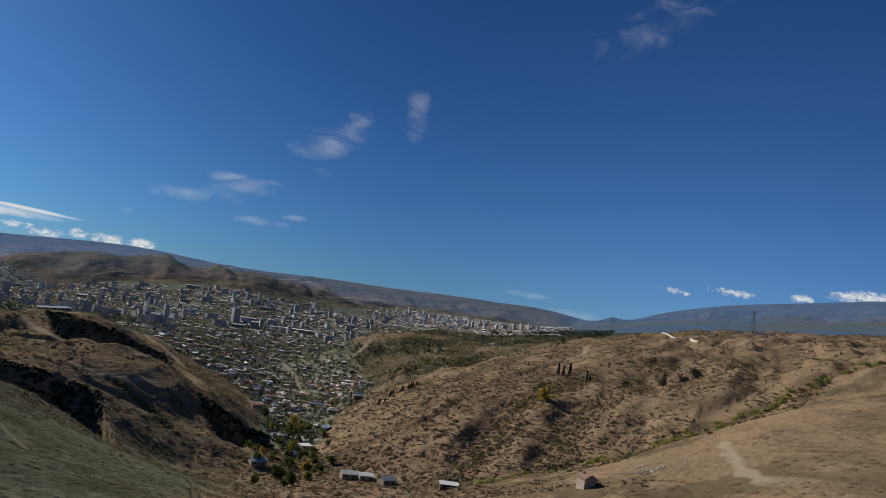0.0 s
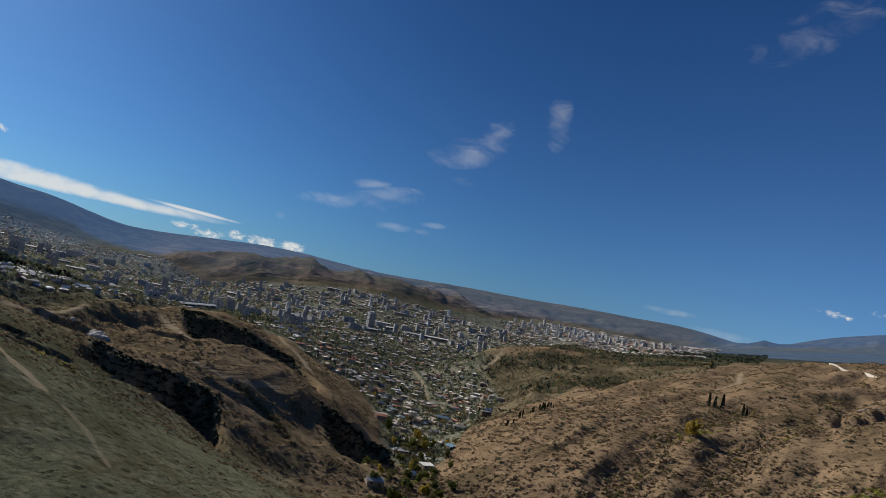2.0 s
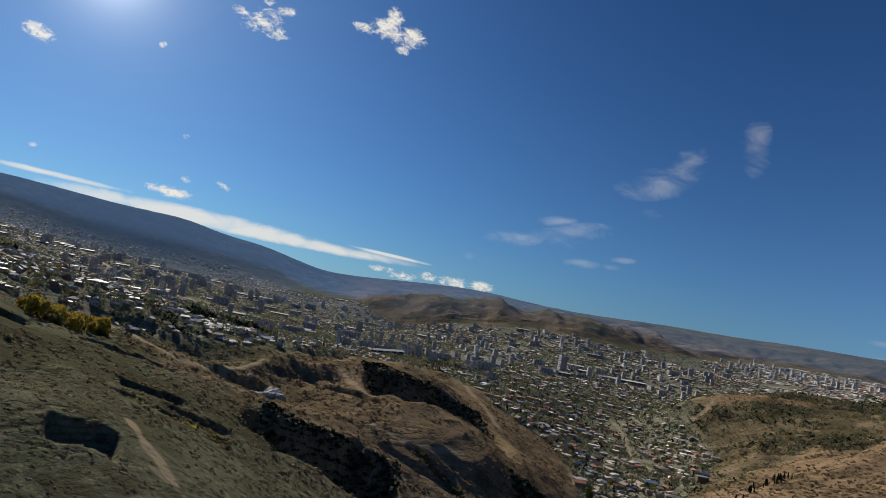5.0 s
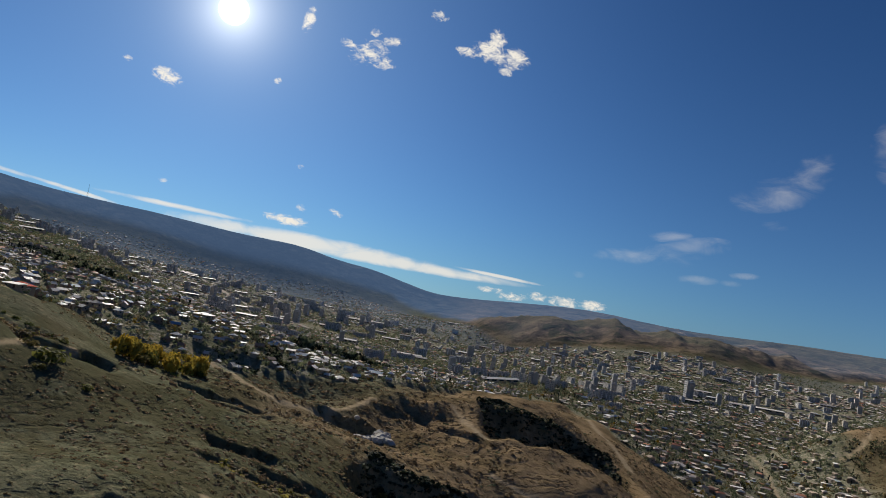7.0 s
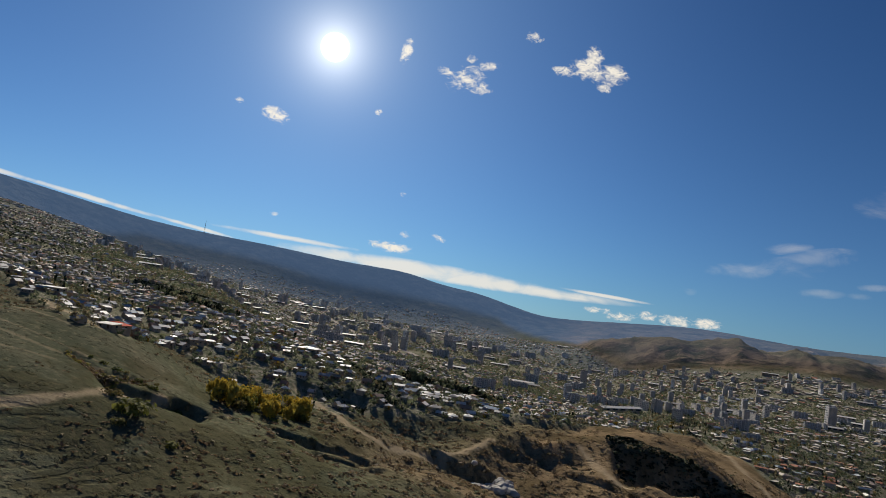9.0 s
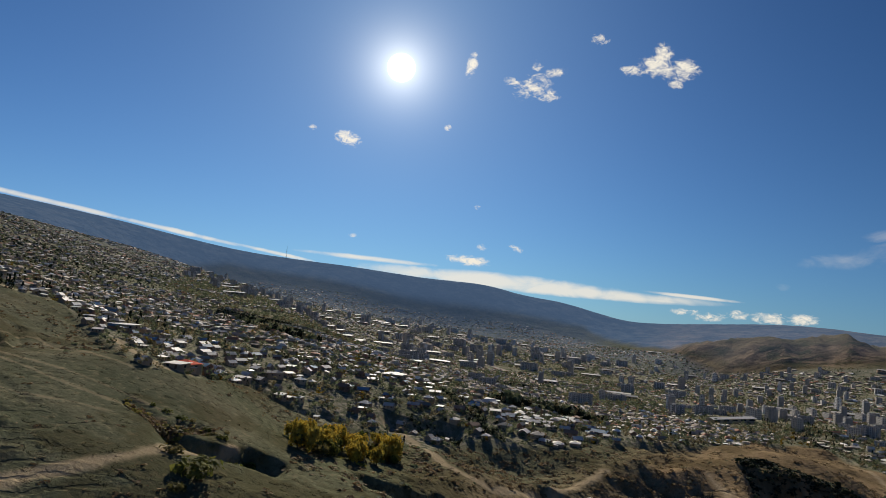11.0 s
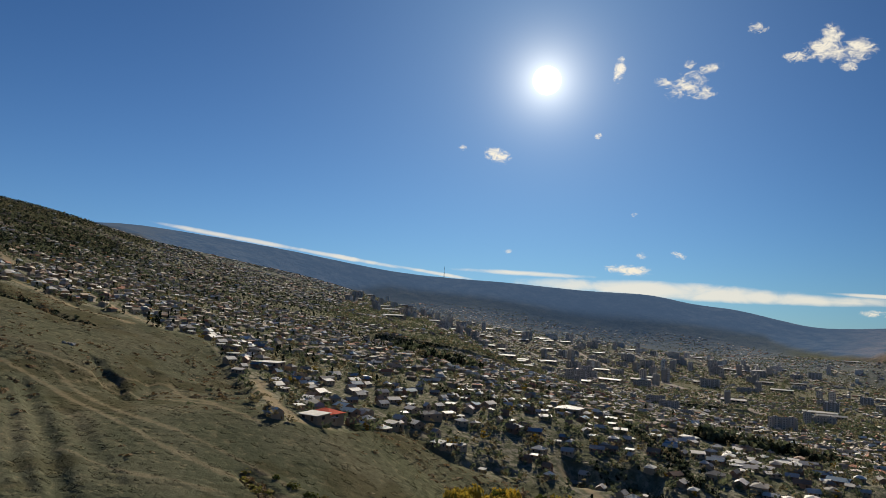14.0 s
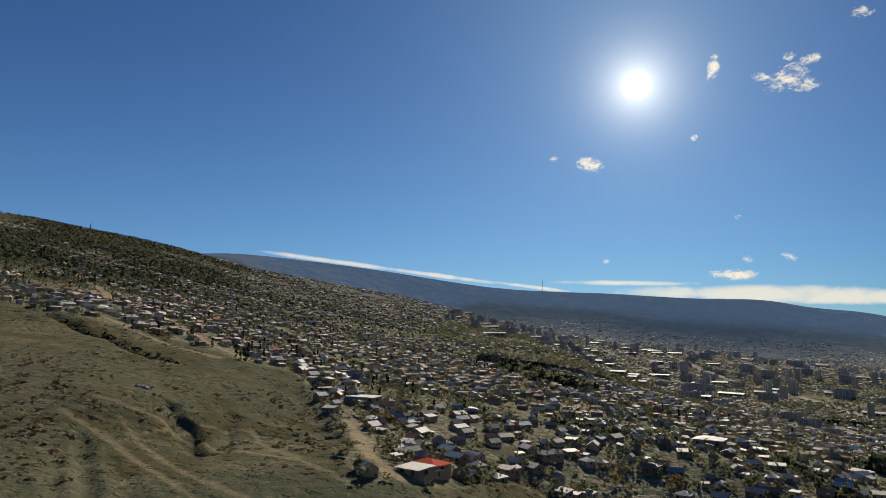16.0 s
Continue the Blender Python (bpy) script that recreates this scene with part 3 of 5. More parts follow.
def build_ground():
    yaws = np.concatenate([np.arange(-180, -48, 4.0), np.arange(-48, 128, 0.22), np.arange(128, 180, 4.0)])
    radii = np.concatenate([[0.0], np.geomspace(40, 120, 24), np.geomspace(121, 450, 320), np.geomspace(455, 1500, 125), np.geomspace(1510, 4500, 110), [4530, 4560, 4620, 4700]])
    a, r = np.meshgrid(np.radians(yaws), radii, indexing="ij")
    x, y = (CX - np.sin(a) * r).ravel(), (CY + np.cos(a) * r).ravel()
    z = land(x, y)
    na, nr = a.shape
    idx = np.arange(na * nr).reshape(na, nr)
    nxt = np.roll(idx, -1, 0)
    quads = np.stack([idx[:, :-1], idx[:, 1:], nxt[:, 1:], nxt[:, :-1]], -1).reshape(-1, 4)
    me = bpy.data.meshes.new("ground")
    me.from_pydata(np.stack([x, y, z], 1), [], quads.tolist())
    me.polygons.foreach_set("use_smooth", np.ones(len(me.polygons), bool))
    deg, rr = polar(x, y)
    town = town_mask(x, y)
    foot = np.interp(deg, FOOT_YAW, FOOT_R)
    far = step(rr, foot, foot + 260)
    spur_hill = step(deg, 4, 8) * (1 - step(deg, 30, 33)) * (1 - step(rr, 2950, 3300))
    # far carries the painted haze, also over the outer town and right-hand plateau
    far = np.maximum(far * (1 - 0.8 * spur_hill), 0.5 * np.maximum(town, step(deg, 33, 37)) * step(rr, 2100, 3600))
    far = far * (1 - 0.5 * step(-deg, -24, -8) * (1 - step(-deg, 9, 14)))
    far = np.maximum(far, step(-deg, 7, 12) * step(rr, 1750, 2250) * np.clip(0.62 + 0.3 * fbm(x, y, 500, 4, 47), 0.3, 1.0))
    bare = step(rr, foot - 60, foot + 60) * step(-deg, -34, -30) * (0.55 + 0.45 * step(fbm(x, y, 420, 4, 40), -0.5, 0.3)) * (1 - 0.62 * step(rr + 220 * fbm(x, y, 260, 4, 46), 3350, 3900)) * (1 - 0.6 * step(-deg, 9, 14))
    crest = np.interp(x, CREST_X, CREST_Y)
    behind = step(y, crest - 10, crest + 25) * step(-deg, -8, -2) * (1 - town) * (1 - step(rr, 1500, 1900)) * step(deg, -20, -15)
    knolls = np.maximum(1 - step(np.hypot((x + 85) / 70, (y - 1290) / 75), 0.7, 1.1), 1 - step(np.hypot((x - 5) / 42, (y - 1285) / 40), 0.7, 1.1))
    brown = np.maximum(step(-deg, -7, 1), 0.8 * step(-deg + 6 * fbm(x, y, 90, 3, 48), -41, -26) * step(rr + 40 * fbm(x, y, 60, 3, 49), 240, 350) * (1 - step(rr, 1500, 1900))) * (1 - town) * (1 - step(rr - np.interp(deg, [-14, -9], [1700, 1700]), 0, 300)) * (1 - 0.45 * behind * (1 - knolls))
    olive = step(deg, 44, 60) * (1 - town)
    scrub = (1 - town) * np.maximum(step(fbm(x, y, 30, 5, 21, 0.7), 0.2, 0.8) * 0.5, behind * (1 - knolls) * step(fbm(x, y, 60, 4, 22, 0.7), -0.3, 0.5) * 0.6)
    tracks = np.zeros_like(x)
    for line, width in TRACKS:
        d = line_gap(x, y, line) + 0.3 * width * value_noise(x / 6, y / 6, 66)
        tracks = np.maximum(tracks, (1 - step(d, 0.35 * width, 0.75 * width)) * (0.4 if width < 2 else 0.8))
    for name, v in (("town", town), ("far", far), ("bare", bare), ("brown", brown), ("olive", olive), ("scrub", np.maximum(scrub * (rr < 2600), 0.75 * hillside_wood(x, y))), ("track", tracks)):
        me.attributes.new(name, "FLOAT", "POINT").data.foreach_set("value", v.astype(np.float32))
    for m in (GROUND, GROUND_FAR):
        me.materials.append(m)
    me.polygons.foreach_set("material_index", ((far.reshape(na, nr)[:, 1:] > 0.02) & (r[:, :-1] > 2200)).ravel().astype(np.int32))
    ob = tagged(new("ground", me), "dry grassy hills, gullies and valley floor under a far mountain ridge", "ground", kind="structure")
    return ob


build_ground()

# ------------------------------------------------------------------ materials of things


def simple(name, colour, rough=0.8, metal=0.0, vary=0.12, grain=0.6, bump=0.3, other=None, sheen=0.05):
    """A surface with grain, stains and a tone of its own for each object."""
    m, k, bsdf = material(name, rough)
    pos = k.add("ShaderNodeTexCoord").outputs["Object"]
    info = k.add("ShaderNodeObjectInfo").outputs["Random"]
    stain = k.noise(pos, 0.35, 5, 0.65)
    fine = k.noise(pos, 4.0, 3, 0.6)
    a = tuple(c * (1 - vary) for c in colour)
    b = tuple(min(1.0, c * (1 + vary)) for c in colour) if other is None else other
    col = k.mix(info, a, b)
    col = k.mix(k.math("MULTIPLY", k.ramp(stain, 0.45, 0.75), grain), col, tuple(c * 0.55 for c in colour))
    col = k.mix(k.math("MULTIPLY", k.ramp(fine, 0.4, 0.7), 0.25), col, tuple(c * 0.8 for c in colour))
    k.put(bsdf.inputs["Base Color"], col)
    bsdf.inputs["Metallic"].default_value = metal
    bsdf.inputs["Specular IOR Level"].default_value = sheen
    relief(k, bsdf, fine, bump, 0.05)
    return m


def island_mix(name, colours, rough, metal=0.0, sheen=0.05):
    """A surface whose colour changes from piece to piece of one mesh."""
    m, k, bsdf = material(name, rough)
    rnd = k.add("ShaderNodeNewGeometry").outputs["Random Per Island"]
    ramp = k.add("ShaderNodeValToRGB")
    ramp.color_ramp.interpolation = "CONSTANT"
    el = ramp.color_ramp.elements
    while len(el) < len(colours):
        el.new(0.5)
    for i, (e, c) in enumerate(zip(el, colours)):
        e.position, e.color = i / len(colours), (*c, 1.0)
    k.put(ramp.inputs[0], rnd)
    pos = k.add("ShaderNodeTexCoord").outputs["Object"]
    stain = k.noise(pos, 0.3, 4, 0.65)
    k.put(bsdf.inputs["Base Color"], k.mix(k.ramp(stain, 0.45, 0.75, 0.0, 0.6), ramp.outputs[0], k.mix(0.55, ramp.outputs[0], (0.03, 0.03, 0.025))))
    bsdf.inputs["Specular IOR Level"].default_value = sheen
    bsdf.inputs["Metallic"].default_value = metal
    return m


def leaf_material(name, low, high, through=0.35, island=False):
    m, k, bsdf = material(name, 0.8)
    bsdf.inputs["Specular IOR Level"].default_value = 0.05
    rnd = k.add("ShaderNodeNewGeometry").outputs["Random Per Island"] if island else k.add("ShaderNodeObjectInfo").outputs["Random"]
    pos = k.add("ShaderNodeNewGeometry").outputs["Position"]
    col = k.mix(rnd, low, high)
    col = k.mix(k.ramp(k.noise(pos, 0.7, 3, 0.6), 0.4, 0.7), col, tuple(c * 0.6 for c in low))
    k.put(bsdf.inputs["Base Color"], col)
    trans = k.add("ShaderNodeBsdfTranslucent")
    k.put(trans.inputs[0], col)
    mixed = k.add("ShaderNodeMixShader")
    mixed.inputs[0].default_value = through
    k.put(mixed.inputs[1], bsdf.outputs[0])
    k.put(mixed.inputs[2], trans.outputs[0])
    k.put(m.node_tree.nodes["Material Output"].inputs[0], mixed.outputs[0])
    return m


def facade_material(name, wall, island=False):
    """Plaster or panel wall with rows of dark windows, too far off to pick apart."""
    m, k, bsdf = material(name, 0.75)
    geo = k.add("ShaderNodeNewGeometry")
    pos = k.add("ShaderNodeTexCoord").outputs["Object"]
    rnd = geo.outputs["Random Per Island"] if island else k.add("ShaderNodeObjectInfo").outputs["Random"]
    xyz, nrm = k.add("ShaderNodeSeparateXYZ"), k.add("ShaderNodeSeparateXYZ")
    k.put(xyz.inputs[0], pos)
    k.put(nrm.inputs[0], geo.outputs["Normal"])
    run = k.math("ADD", xyz.outputs[0], xyz.outputs[1])
    fx = k.math("FRACT", k.math("DIVIDE", run, 3.4))
    fz = k.math("FRACT", k.math("DIVIDE", xyz.outputs[2], 3.0))
    hole = k.math("MULTIPLY", k.math("MULTIPLY", k.math("GREATER_THAN", fx, 0.42), k.math("LESS_THAN", fx, 0.9)), k.math("MULTIPLY", k.math("GREATER_THAN", fz, 0.3), k.math("LESS_THAN", fz, 0.82)))
    side = k.math("LESS_THAN", k.math("ABSOLUTE", nrm.outputs[2]), 0.5)
    hole = k.math("MULTIPLY", hole, side)
    tone = k.mix(rnd, tuple(c * 0.7 for c in wall), wall)
    tone = k.mix(k.ramp(k.noise(pos, 0.15, 4, 0.65), 0.4, 0.75, 0.0, 0.55), tone, tuple(c * 0.55 for c in wall))
    k.put(bsdf.inputs["Base Color"], k.mix(hole, tone, (0.10, 0.11, 0.125)))
    k.put(bsdf.inputs["Roughness"], k.math("MULTIPLY_ADD", hole, -0.55, 0.8))
    return m


WALL_PLASTER = simple("weathered_plaster", (0.46, 0.38, 0.28), 0.9, other=(0.27, 0.20, 0.14))
WALL_BRICK = simple("old_brick", (0.27, 0.17, 0.12), 0.9)
ROOF_GREY = simple("grey_sheet_roof", (0.50, 0.47, 0.43), 0.6, 0.0, 0.3, sheen=0.05)
ROOF_PALE = simple("pale_sheet_roof", (0.72, 0.68, 0.60), 0.6, 0.0, 0.2, sheen=0.05)
ROOF_RUST = simple("rusty_sheet_roof", (0.28, 0.18, 0.125), 0.6, 0.0, 0.3, sheen=0.05)
ROOF_RED = simple("red_painted_roof", (0.50, 0.07, 0.035), 0.9, 0.0, 0.2)
ROOF_BLUE = simple("blue_sheet_roof", (0.16, 0.25, 0.33), 0.6, 0.0, 0.3, sheen=0.05)
ROOF_SLATE = simple("weathered_slate_roof", (0.27, 0.25, 0.225), 0.75, 0.0, 0.3)
GLASS_DARK = simple("dark_window_glass", (0.03, 0.035, 0.04), 0.15, 0.0, 0.1, 0.1, 0.0)
DOOR_WOOD = simple("brown_painted_wood", (0.14, 0.09, 0.055), 0.7)
CONCRETE = simple("bare_concrete", (0.34, 0.32, 0.29), 0.9)
STEEL = simple("weathered_steel", (0.09, 0.09, 0.09), 0.6, 0.2)
BARK = simple("bark", (0.10, 0.075, 0.055), 0.95)
PALE_SLAB = simple("pale_concrete_slab", (0.62, 0.56, 0.47), 0.9)
STONE = simple("pale_limestone", (0.42, 0.39, 0.34), 0.9)
LEAF_GREEN = leaf_material("green_leaves", (0.095, 0.115, 0.026), (0.19, 0.18, 0.045))
LEAF_OLIVE = leaf_material("olive_leaves", (0.15, 0.135, 0.048), (0.22, 0.17, 0.062))
LEAF_LIME = leaf_material("yellow_green_leaves", (0.30, 0.30, 0.07), (0.44, 0.39, 0.11), 0.45)
LEAF_YELLOW = leaf_material("yellow_autumn_leaves", (0.52, 0.36, 0.05), (0.30, 0.25, 0.055), 0.35)
LEAF_DARK = leaf_material("dark_conifer_needles", (0.018, 0.026, 0.013), (0.032, 0.042, 0.020), 0.15)
LEAF_BARE = leaf_material("grey_autumn_twigs", (0.10, 0.075, 0.05), (0.14, 0.105, 0.06), 0.25)

# ------------------------------------------------------------------ building blocks


def mesh_of(bm, name, mat, smooth=False):
    me = bpy.data.meshes.new(name)
    bm.to_mesh(me)
    bm.free()
    if smooth:
        me.polygons.foreach_set("use_smooth", np.ones(len(me.polygons), bool))
    me.materials.append(mat)
    return me


def part(name, bm, mat, parent, label="", at=None):
    ob = new(name, mesh_of(bm, name, mat))
    ob.parent = parent
    if at is not None:
        ob.matrix_basis = at
    return tagged(ob, label)


def box(bm, x0, y0, z0, x1, y1, z1, m=None):
    vs = [bm.verts.new(m @ Vector(p) if m else p) for p in ((x0, y0, z0), (x1, y0, z0), (x1, y1, z0), (x0, y1, z0), (x0, y0, z1), (x1, y0, z1), (x1, y1, z1), (x0, y1, z1))]
    for f in ((3, 2, 1, 0), (4, 5, 6, 7), (0, 1, 5, 4), (1, 2, 6, 5), (2, 3, 7, 6), (3, 0, 4, 7)):
        bm.faces.new([vs[i] for i in f])
    return bm


def boxed(*a):
    return box(bmesh.new(), *a)


def gable_roof(w, d, z, rise, over=0.5, thick=0.14):
    """Two sloping slabs that meet at a ridge along x."""
    bm = bmesh.new()
    hw, hd = w / 2 + over, d / 2 + over
    drop = rise * over / (d / 2)
    for s in (-1, 1):
        top = [(-hw, s * hd, z - drop), (hw, s * hd, z - drop), (hw, 0, z + rise), (-hw, 0, z + rise)]
        lo = [bm.verts.new(p) for p in top]
        hi = [bm.verts.new((p[0], p[1], p[2] + thick)) for p in top]
        order = range(4) if s < 0 else range(3, -1, -1)
        bm.faces.new([hi[i] for i in order])
        bm.faces.new([lo[i] for i in reversed(list(order))])
        for i in range(4):
            bm.faces.new([lo[i], lo[(i + 1) % 4], hi[(i + 1) % 4], hi[i]])
    return bm


def hip_roof(w, d, z, rise, over=0.5, thick=0.15):
    bm = bmesh.new()
    hw, hd, run = w / 2 + over, d / 2 + over, (w - d) / 2
    eave = [bm.verts.new(p) for p in ((-hw, -hd, z), (hw, -hd, z), (hw, hd, z), (-hw, hd, z))]
    up = [bm.verts.new((v.co.x, v.co.y, z + thick)) for v in eave]
    a, b = bm.verts.new((-max(run, 0.1), 0, z + rise)), bm.verts.new((max(run, 0.1), 0, z + rise))
    bm.faces.new(list(reversed(eave)))
    for i in range(4):
        bm.faces.new([eave[i], eave[(i + 1) % 4], up[(i + 1) % 4], up[i]])
    bm.faces.new([up[0], up[1], b, a])
    bm.faces.new([up[1], up[2], b])
    bm.faces.new([up[2], up[3], a, b])
    bm.faces.new([up[3], up[0], a])
    return bm


def shed_roof(w, d, z, rise, over=0.5, thick=0.15):
    bm = bmesh.new()
    hw, hd = w / 2 + over, d / 2 + over
    lo = [bm.verts.new(p) for p in ((-hw, -hd, z), (hw, -hd, z), (hw, hd, z + rise), (-hw, hd, z + rise))]
    hi = [bm.verts.new((v.co.x, v.co.y, v.co.z + thick)) for v in lo]
    bm.faces.new(hi)
    bm.faces.new(list(reversed(lo)))
    for i in range(4):
        bm.faces.new([lo[i], lo[(i + 1) % 4], hi[(i + 1) % 4], hi[i]])
    return bm


def house_walls(w, d, h, kind, rise):
    """Walls down into the slope, with gable ends where the roof has a ridge."""
    bm = bmesh.new()
    hw, hd, lo = w / 2, d / 2, -2.5
    vs = [bm.verts.new(p) for p in ((-hw, -hd, lo), (hw, -hd, lo), (hw, hd, lo), (-hw, hd, lo))]
    back = rise if kind == "shed" else 0.0
    ts = [bm.verts.new(p) for p in ((-hw, -hd, h), (hw, -hd, h), (hw, hd, h + back), (-hw, hd, h + back))]
    if kind == "gable":
        e, f = bm.verts.new((hw, 0, h + rise)), bm.verts.new((-hw, 0, h + rise))
        bm.faces.new([vs[0], vs[1], ts[1], ts[0]])
        bm.faces.new([vs[1], vs[2], ts[2], e, ts[1]])
        bm.faces.new([vs[2], vs[3], ts[3], ts[2]])
        bm.faces.new([vs[3], vs[0], ts[0], f, ts[3]])
    else:
        for i in range(4):
            bm.faces.new([vs[i], vs[(i + 1) % 4], ts[(i + 1) % 4], ts[i]])
    return bm


def window(parent, x, y, z, w, h, across):
    """A framed window set a little proud of the wall; across: the wall runs along x or along y."""
    bm = bmesh.new()
    s = 0.06
    if across == "x":
        box(bm, x - w / 2, y - s, z - h / 2, x + w / 2, y + s, z + h / 2)
    else:
        box(bm, x - s, y - w / 2, z - h / 2, x + s, y + w / 2, z + h / 2)
    return part("window", bm, GLASS_DARK, parent)


def house(label, w, d, h, kind, rise, roof, wall, chimney=True, far=False):
    base = tagged(new("house"), label, "house", "houses of the hillside town")
    part("wall", house_walls(w, d, h, kind, rise), wall, base)
    maker = {"gable": gable_roof, "hip": hip_roof, "shed": shed_roof}[kind]
    r = part("roof", maker(w, d, h, rise), roof, base)
    n = max(2, int(w / 3.5))
    for i in range(n):
        x = -w / 2 + (i + 0.5) * w / n
        if i != n // 2:
            window(base, x, -d / 2, h * 0.55, 1.2, 1.3, "x")
    part("door", boxed(-w / 2 + (n // 2 + 0.5) * w / n - 0.5, -d / 2 - 0.06, 0.0, -w / 2 + (n // 2 + 0.5) * w / n + 0.5, -d / 2 + 0.06, 2.05), DOOR_WOOD, base)
    window(base, w / 2, 0, h * 0.55, 1.2, 1.3, "y")
    if chimney:
        ch = part("chimney", boxed(-0.3, -0.3, -1.2, 0.3, 0.3, 1.1), WALL_BRICK, r, at=pose(w * 0.22, d * 0.18, h + rise * 0.7))
    return base


rng = np.random.default_rng(7)


def height(x, y):
    return land(np.atleast_1d(float(x)), np.atleast_1d(float(y)))[0]


# ------------------------------------------------------------------ the houses of the town
HOUSE_KINDS = [
    house("low plastered house with a grey sheet-metal gable roof", 11, 8, 2.5, "gable", 2.3, ROOF_GREY, WALL_PLASTER),
    house("square plastered house with a pale hipped sheet roof", 10, 8.4, 2.8, "hip", 2.3, ROOF_PALE, WALL_PLASTER),
    house("narrow outbuilding with a pale lean-to sheet roof", 9, 4.5, 2.2, "shed", 0.9, ROOF_PALE, WALL_PLASTER, False),
    house("old brick house with a rust-brown gable roof", 10, 7.5, 2.7, "gable", 2.5, ROOF_RUST, WALL_BRICK),
    house("two-storey plastered house with a slate-grey hipped roof", 12, 9, 4.2, "hip", 2.6, ROOF_SLATE, WALL_PLASTER),
    house("brick house with a dull blue sheet gable roof", 13, 8.5, 3.0, "gable", 2.2, ROOF_BLUE, WALL_BRICK),
    house("long low house with a dark slate gable roof", 15, 7, 2.4, "gable", 2.0, ROOF_SLATE, WALL_BRICK),
    house("grey workshop with a shallow grey lean-to roof", 12, 7, 2.8, "shed", 1.3, ROOF_GREY, WALL_PLASTER, False),
]
KIND_ODDS = [0.26, 0.19, 0.13, 0.10, 0.08, 0.06, 0.07, 0.11]


def spread(spacing, r0, r1, seed, odds):
    """Places on a jittered, gently turning grid inside the town between two distances."""
    g = np.random.default_rng(seed)
    n = np.arange(-5200, 1200, spacing)
    x, y = [v.ravel() for v in np.meshgrid(n, np.arange(-1000, 4400, spacing))]
    x, y = x + 0.45 * y * 0.3, y - 0.12 * x
    x, y = x + g.uniform(-0.42, 0.42, len(x)) * spacing, y + g.uniform(-0.42, 0.42, len(x)) * spacing
    a, r = polar(x, y)
    keep = (r > r0) & (r <= r1) & (a > -16) & (a < 122) & (g.random(len(x)) < odds)
    x, y = x[keep], y[keep]
    keep = town_mask(x, y) > 0.75
    return x[keep], y[keep]


def clear_of(x, y, gap):
    ok = np.ones(len(x), bool)
    for line, width in BANKS:
        ok &= line_gap(x, y, line) > width
    for line, width in TRACKS + ROADS:
        ok &= line_gap(x, y, line) > gap + width / 2
    for bx, by, facing, width, depth, back, front in BITES:
        if depth >= 8:
            h = radians(facing)
            u = (x - bx) * math.cos(h) + (y - by) * math.sin(h)
            v = -(x - bx) * math.sin(h) + (y - by) * math.cos(h)
            ok &= (np.abs(u) > 0.52 * width) | (v > 4) | (v < -0.8 * front)
    return ok


def street_turn(x, y):
    return 28 + 25 * np.round(1.6 * value_noise(x / 420, y / 420, 91)) + np.where(value_noise(x / 38, y / 38, 92) > 0.2, 90, 0) + 30 * value_noise(x / 90, y / 90, 94)


bands = [spread(8.2, 0, 950, 1, 0.72), spread(12.0, 950, 1600, 2, 0.72), spread(18, 1600, 2600, 3, 0.76), spread(22, 2600, 4150, 4, 0.78)]
hx, hy = np.concatenate([b[0] for b in bands]), np.concatenate([b[1] for b in bands])
wood = fbm(hx, hy, 170, 3, 61)
va, vr = polar(hx, hy)
keep = (wood < 0.55) & (rng.random(len(hx)) < np.interp(va, [16, 26], [0.82, 0.86]) * np.where(va < 24, np.interp(vr, [400, 480, 600, 850, 1200, 1600, 2000], [0.2, 0.28, 0.36, 0.42, 0.5, 0.65, 0.9]), 1.0) * np.where(hillside_wood(hx, hy) > 0.5, 0.12, 1.0)) & clear_of(hx, hy, 4) & (np.hypot(hx + 332, hy - 343) > 44)
hx, hy = hx[keep], hy[keep]
hz = land(hx, hy)
hturn = street_turn(hx, hy) + rng.normal(0, 11, len(hx)) + 90 * (rng.random(len(hx)) < 0.25)
# the strip of hill above the town from which its nearest houses are counted
STRIP = [(0, 0), (-10, 76), (-60, 147), (-122, 196), (-195, 231)]
strip_x, strip_y = [np.interp(np.linspace(0, 4, 33), range(5), v) for v in zip(*STRIP)]
near_eye = np.min(np.hypot(hx[:, None] - strip_x, hy[:, None] - strip_y), 1)
order = np.argsort(near_eye)
for n, i in enumerate(order[:300]):
    kind = HOUSE_KINDS[rng.choice(len(HOUSE_KINDS), p=KIND_ODDS)]
    big = np.interp(polar(hx[i], hy[i])[0], [16, 28], [1.65, 1.0])
    m = pose(hx[i], hy[i], hz[i] + 0.2, 0, 0, hturn[i]) @ Matrix.Diagonal((*[big * (0.82 if va[keep][i] > 40 else 1.0) * rng.uniform(0.36, 0.74)] * 2, rng.uniform(0.44, 0.62), 1))
    if n < len(HOUSE_KINDS):
        HOUSE_KINDS[n].matrix_basis = m
    else:
        copy_thing(kind, m).matrix_basis = m


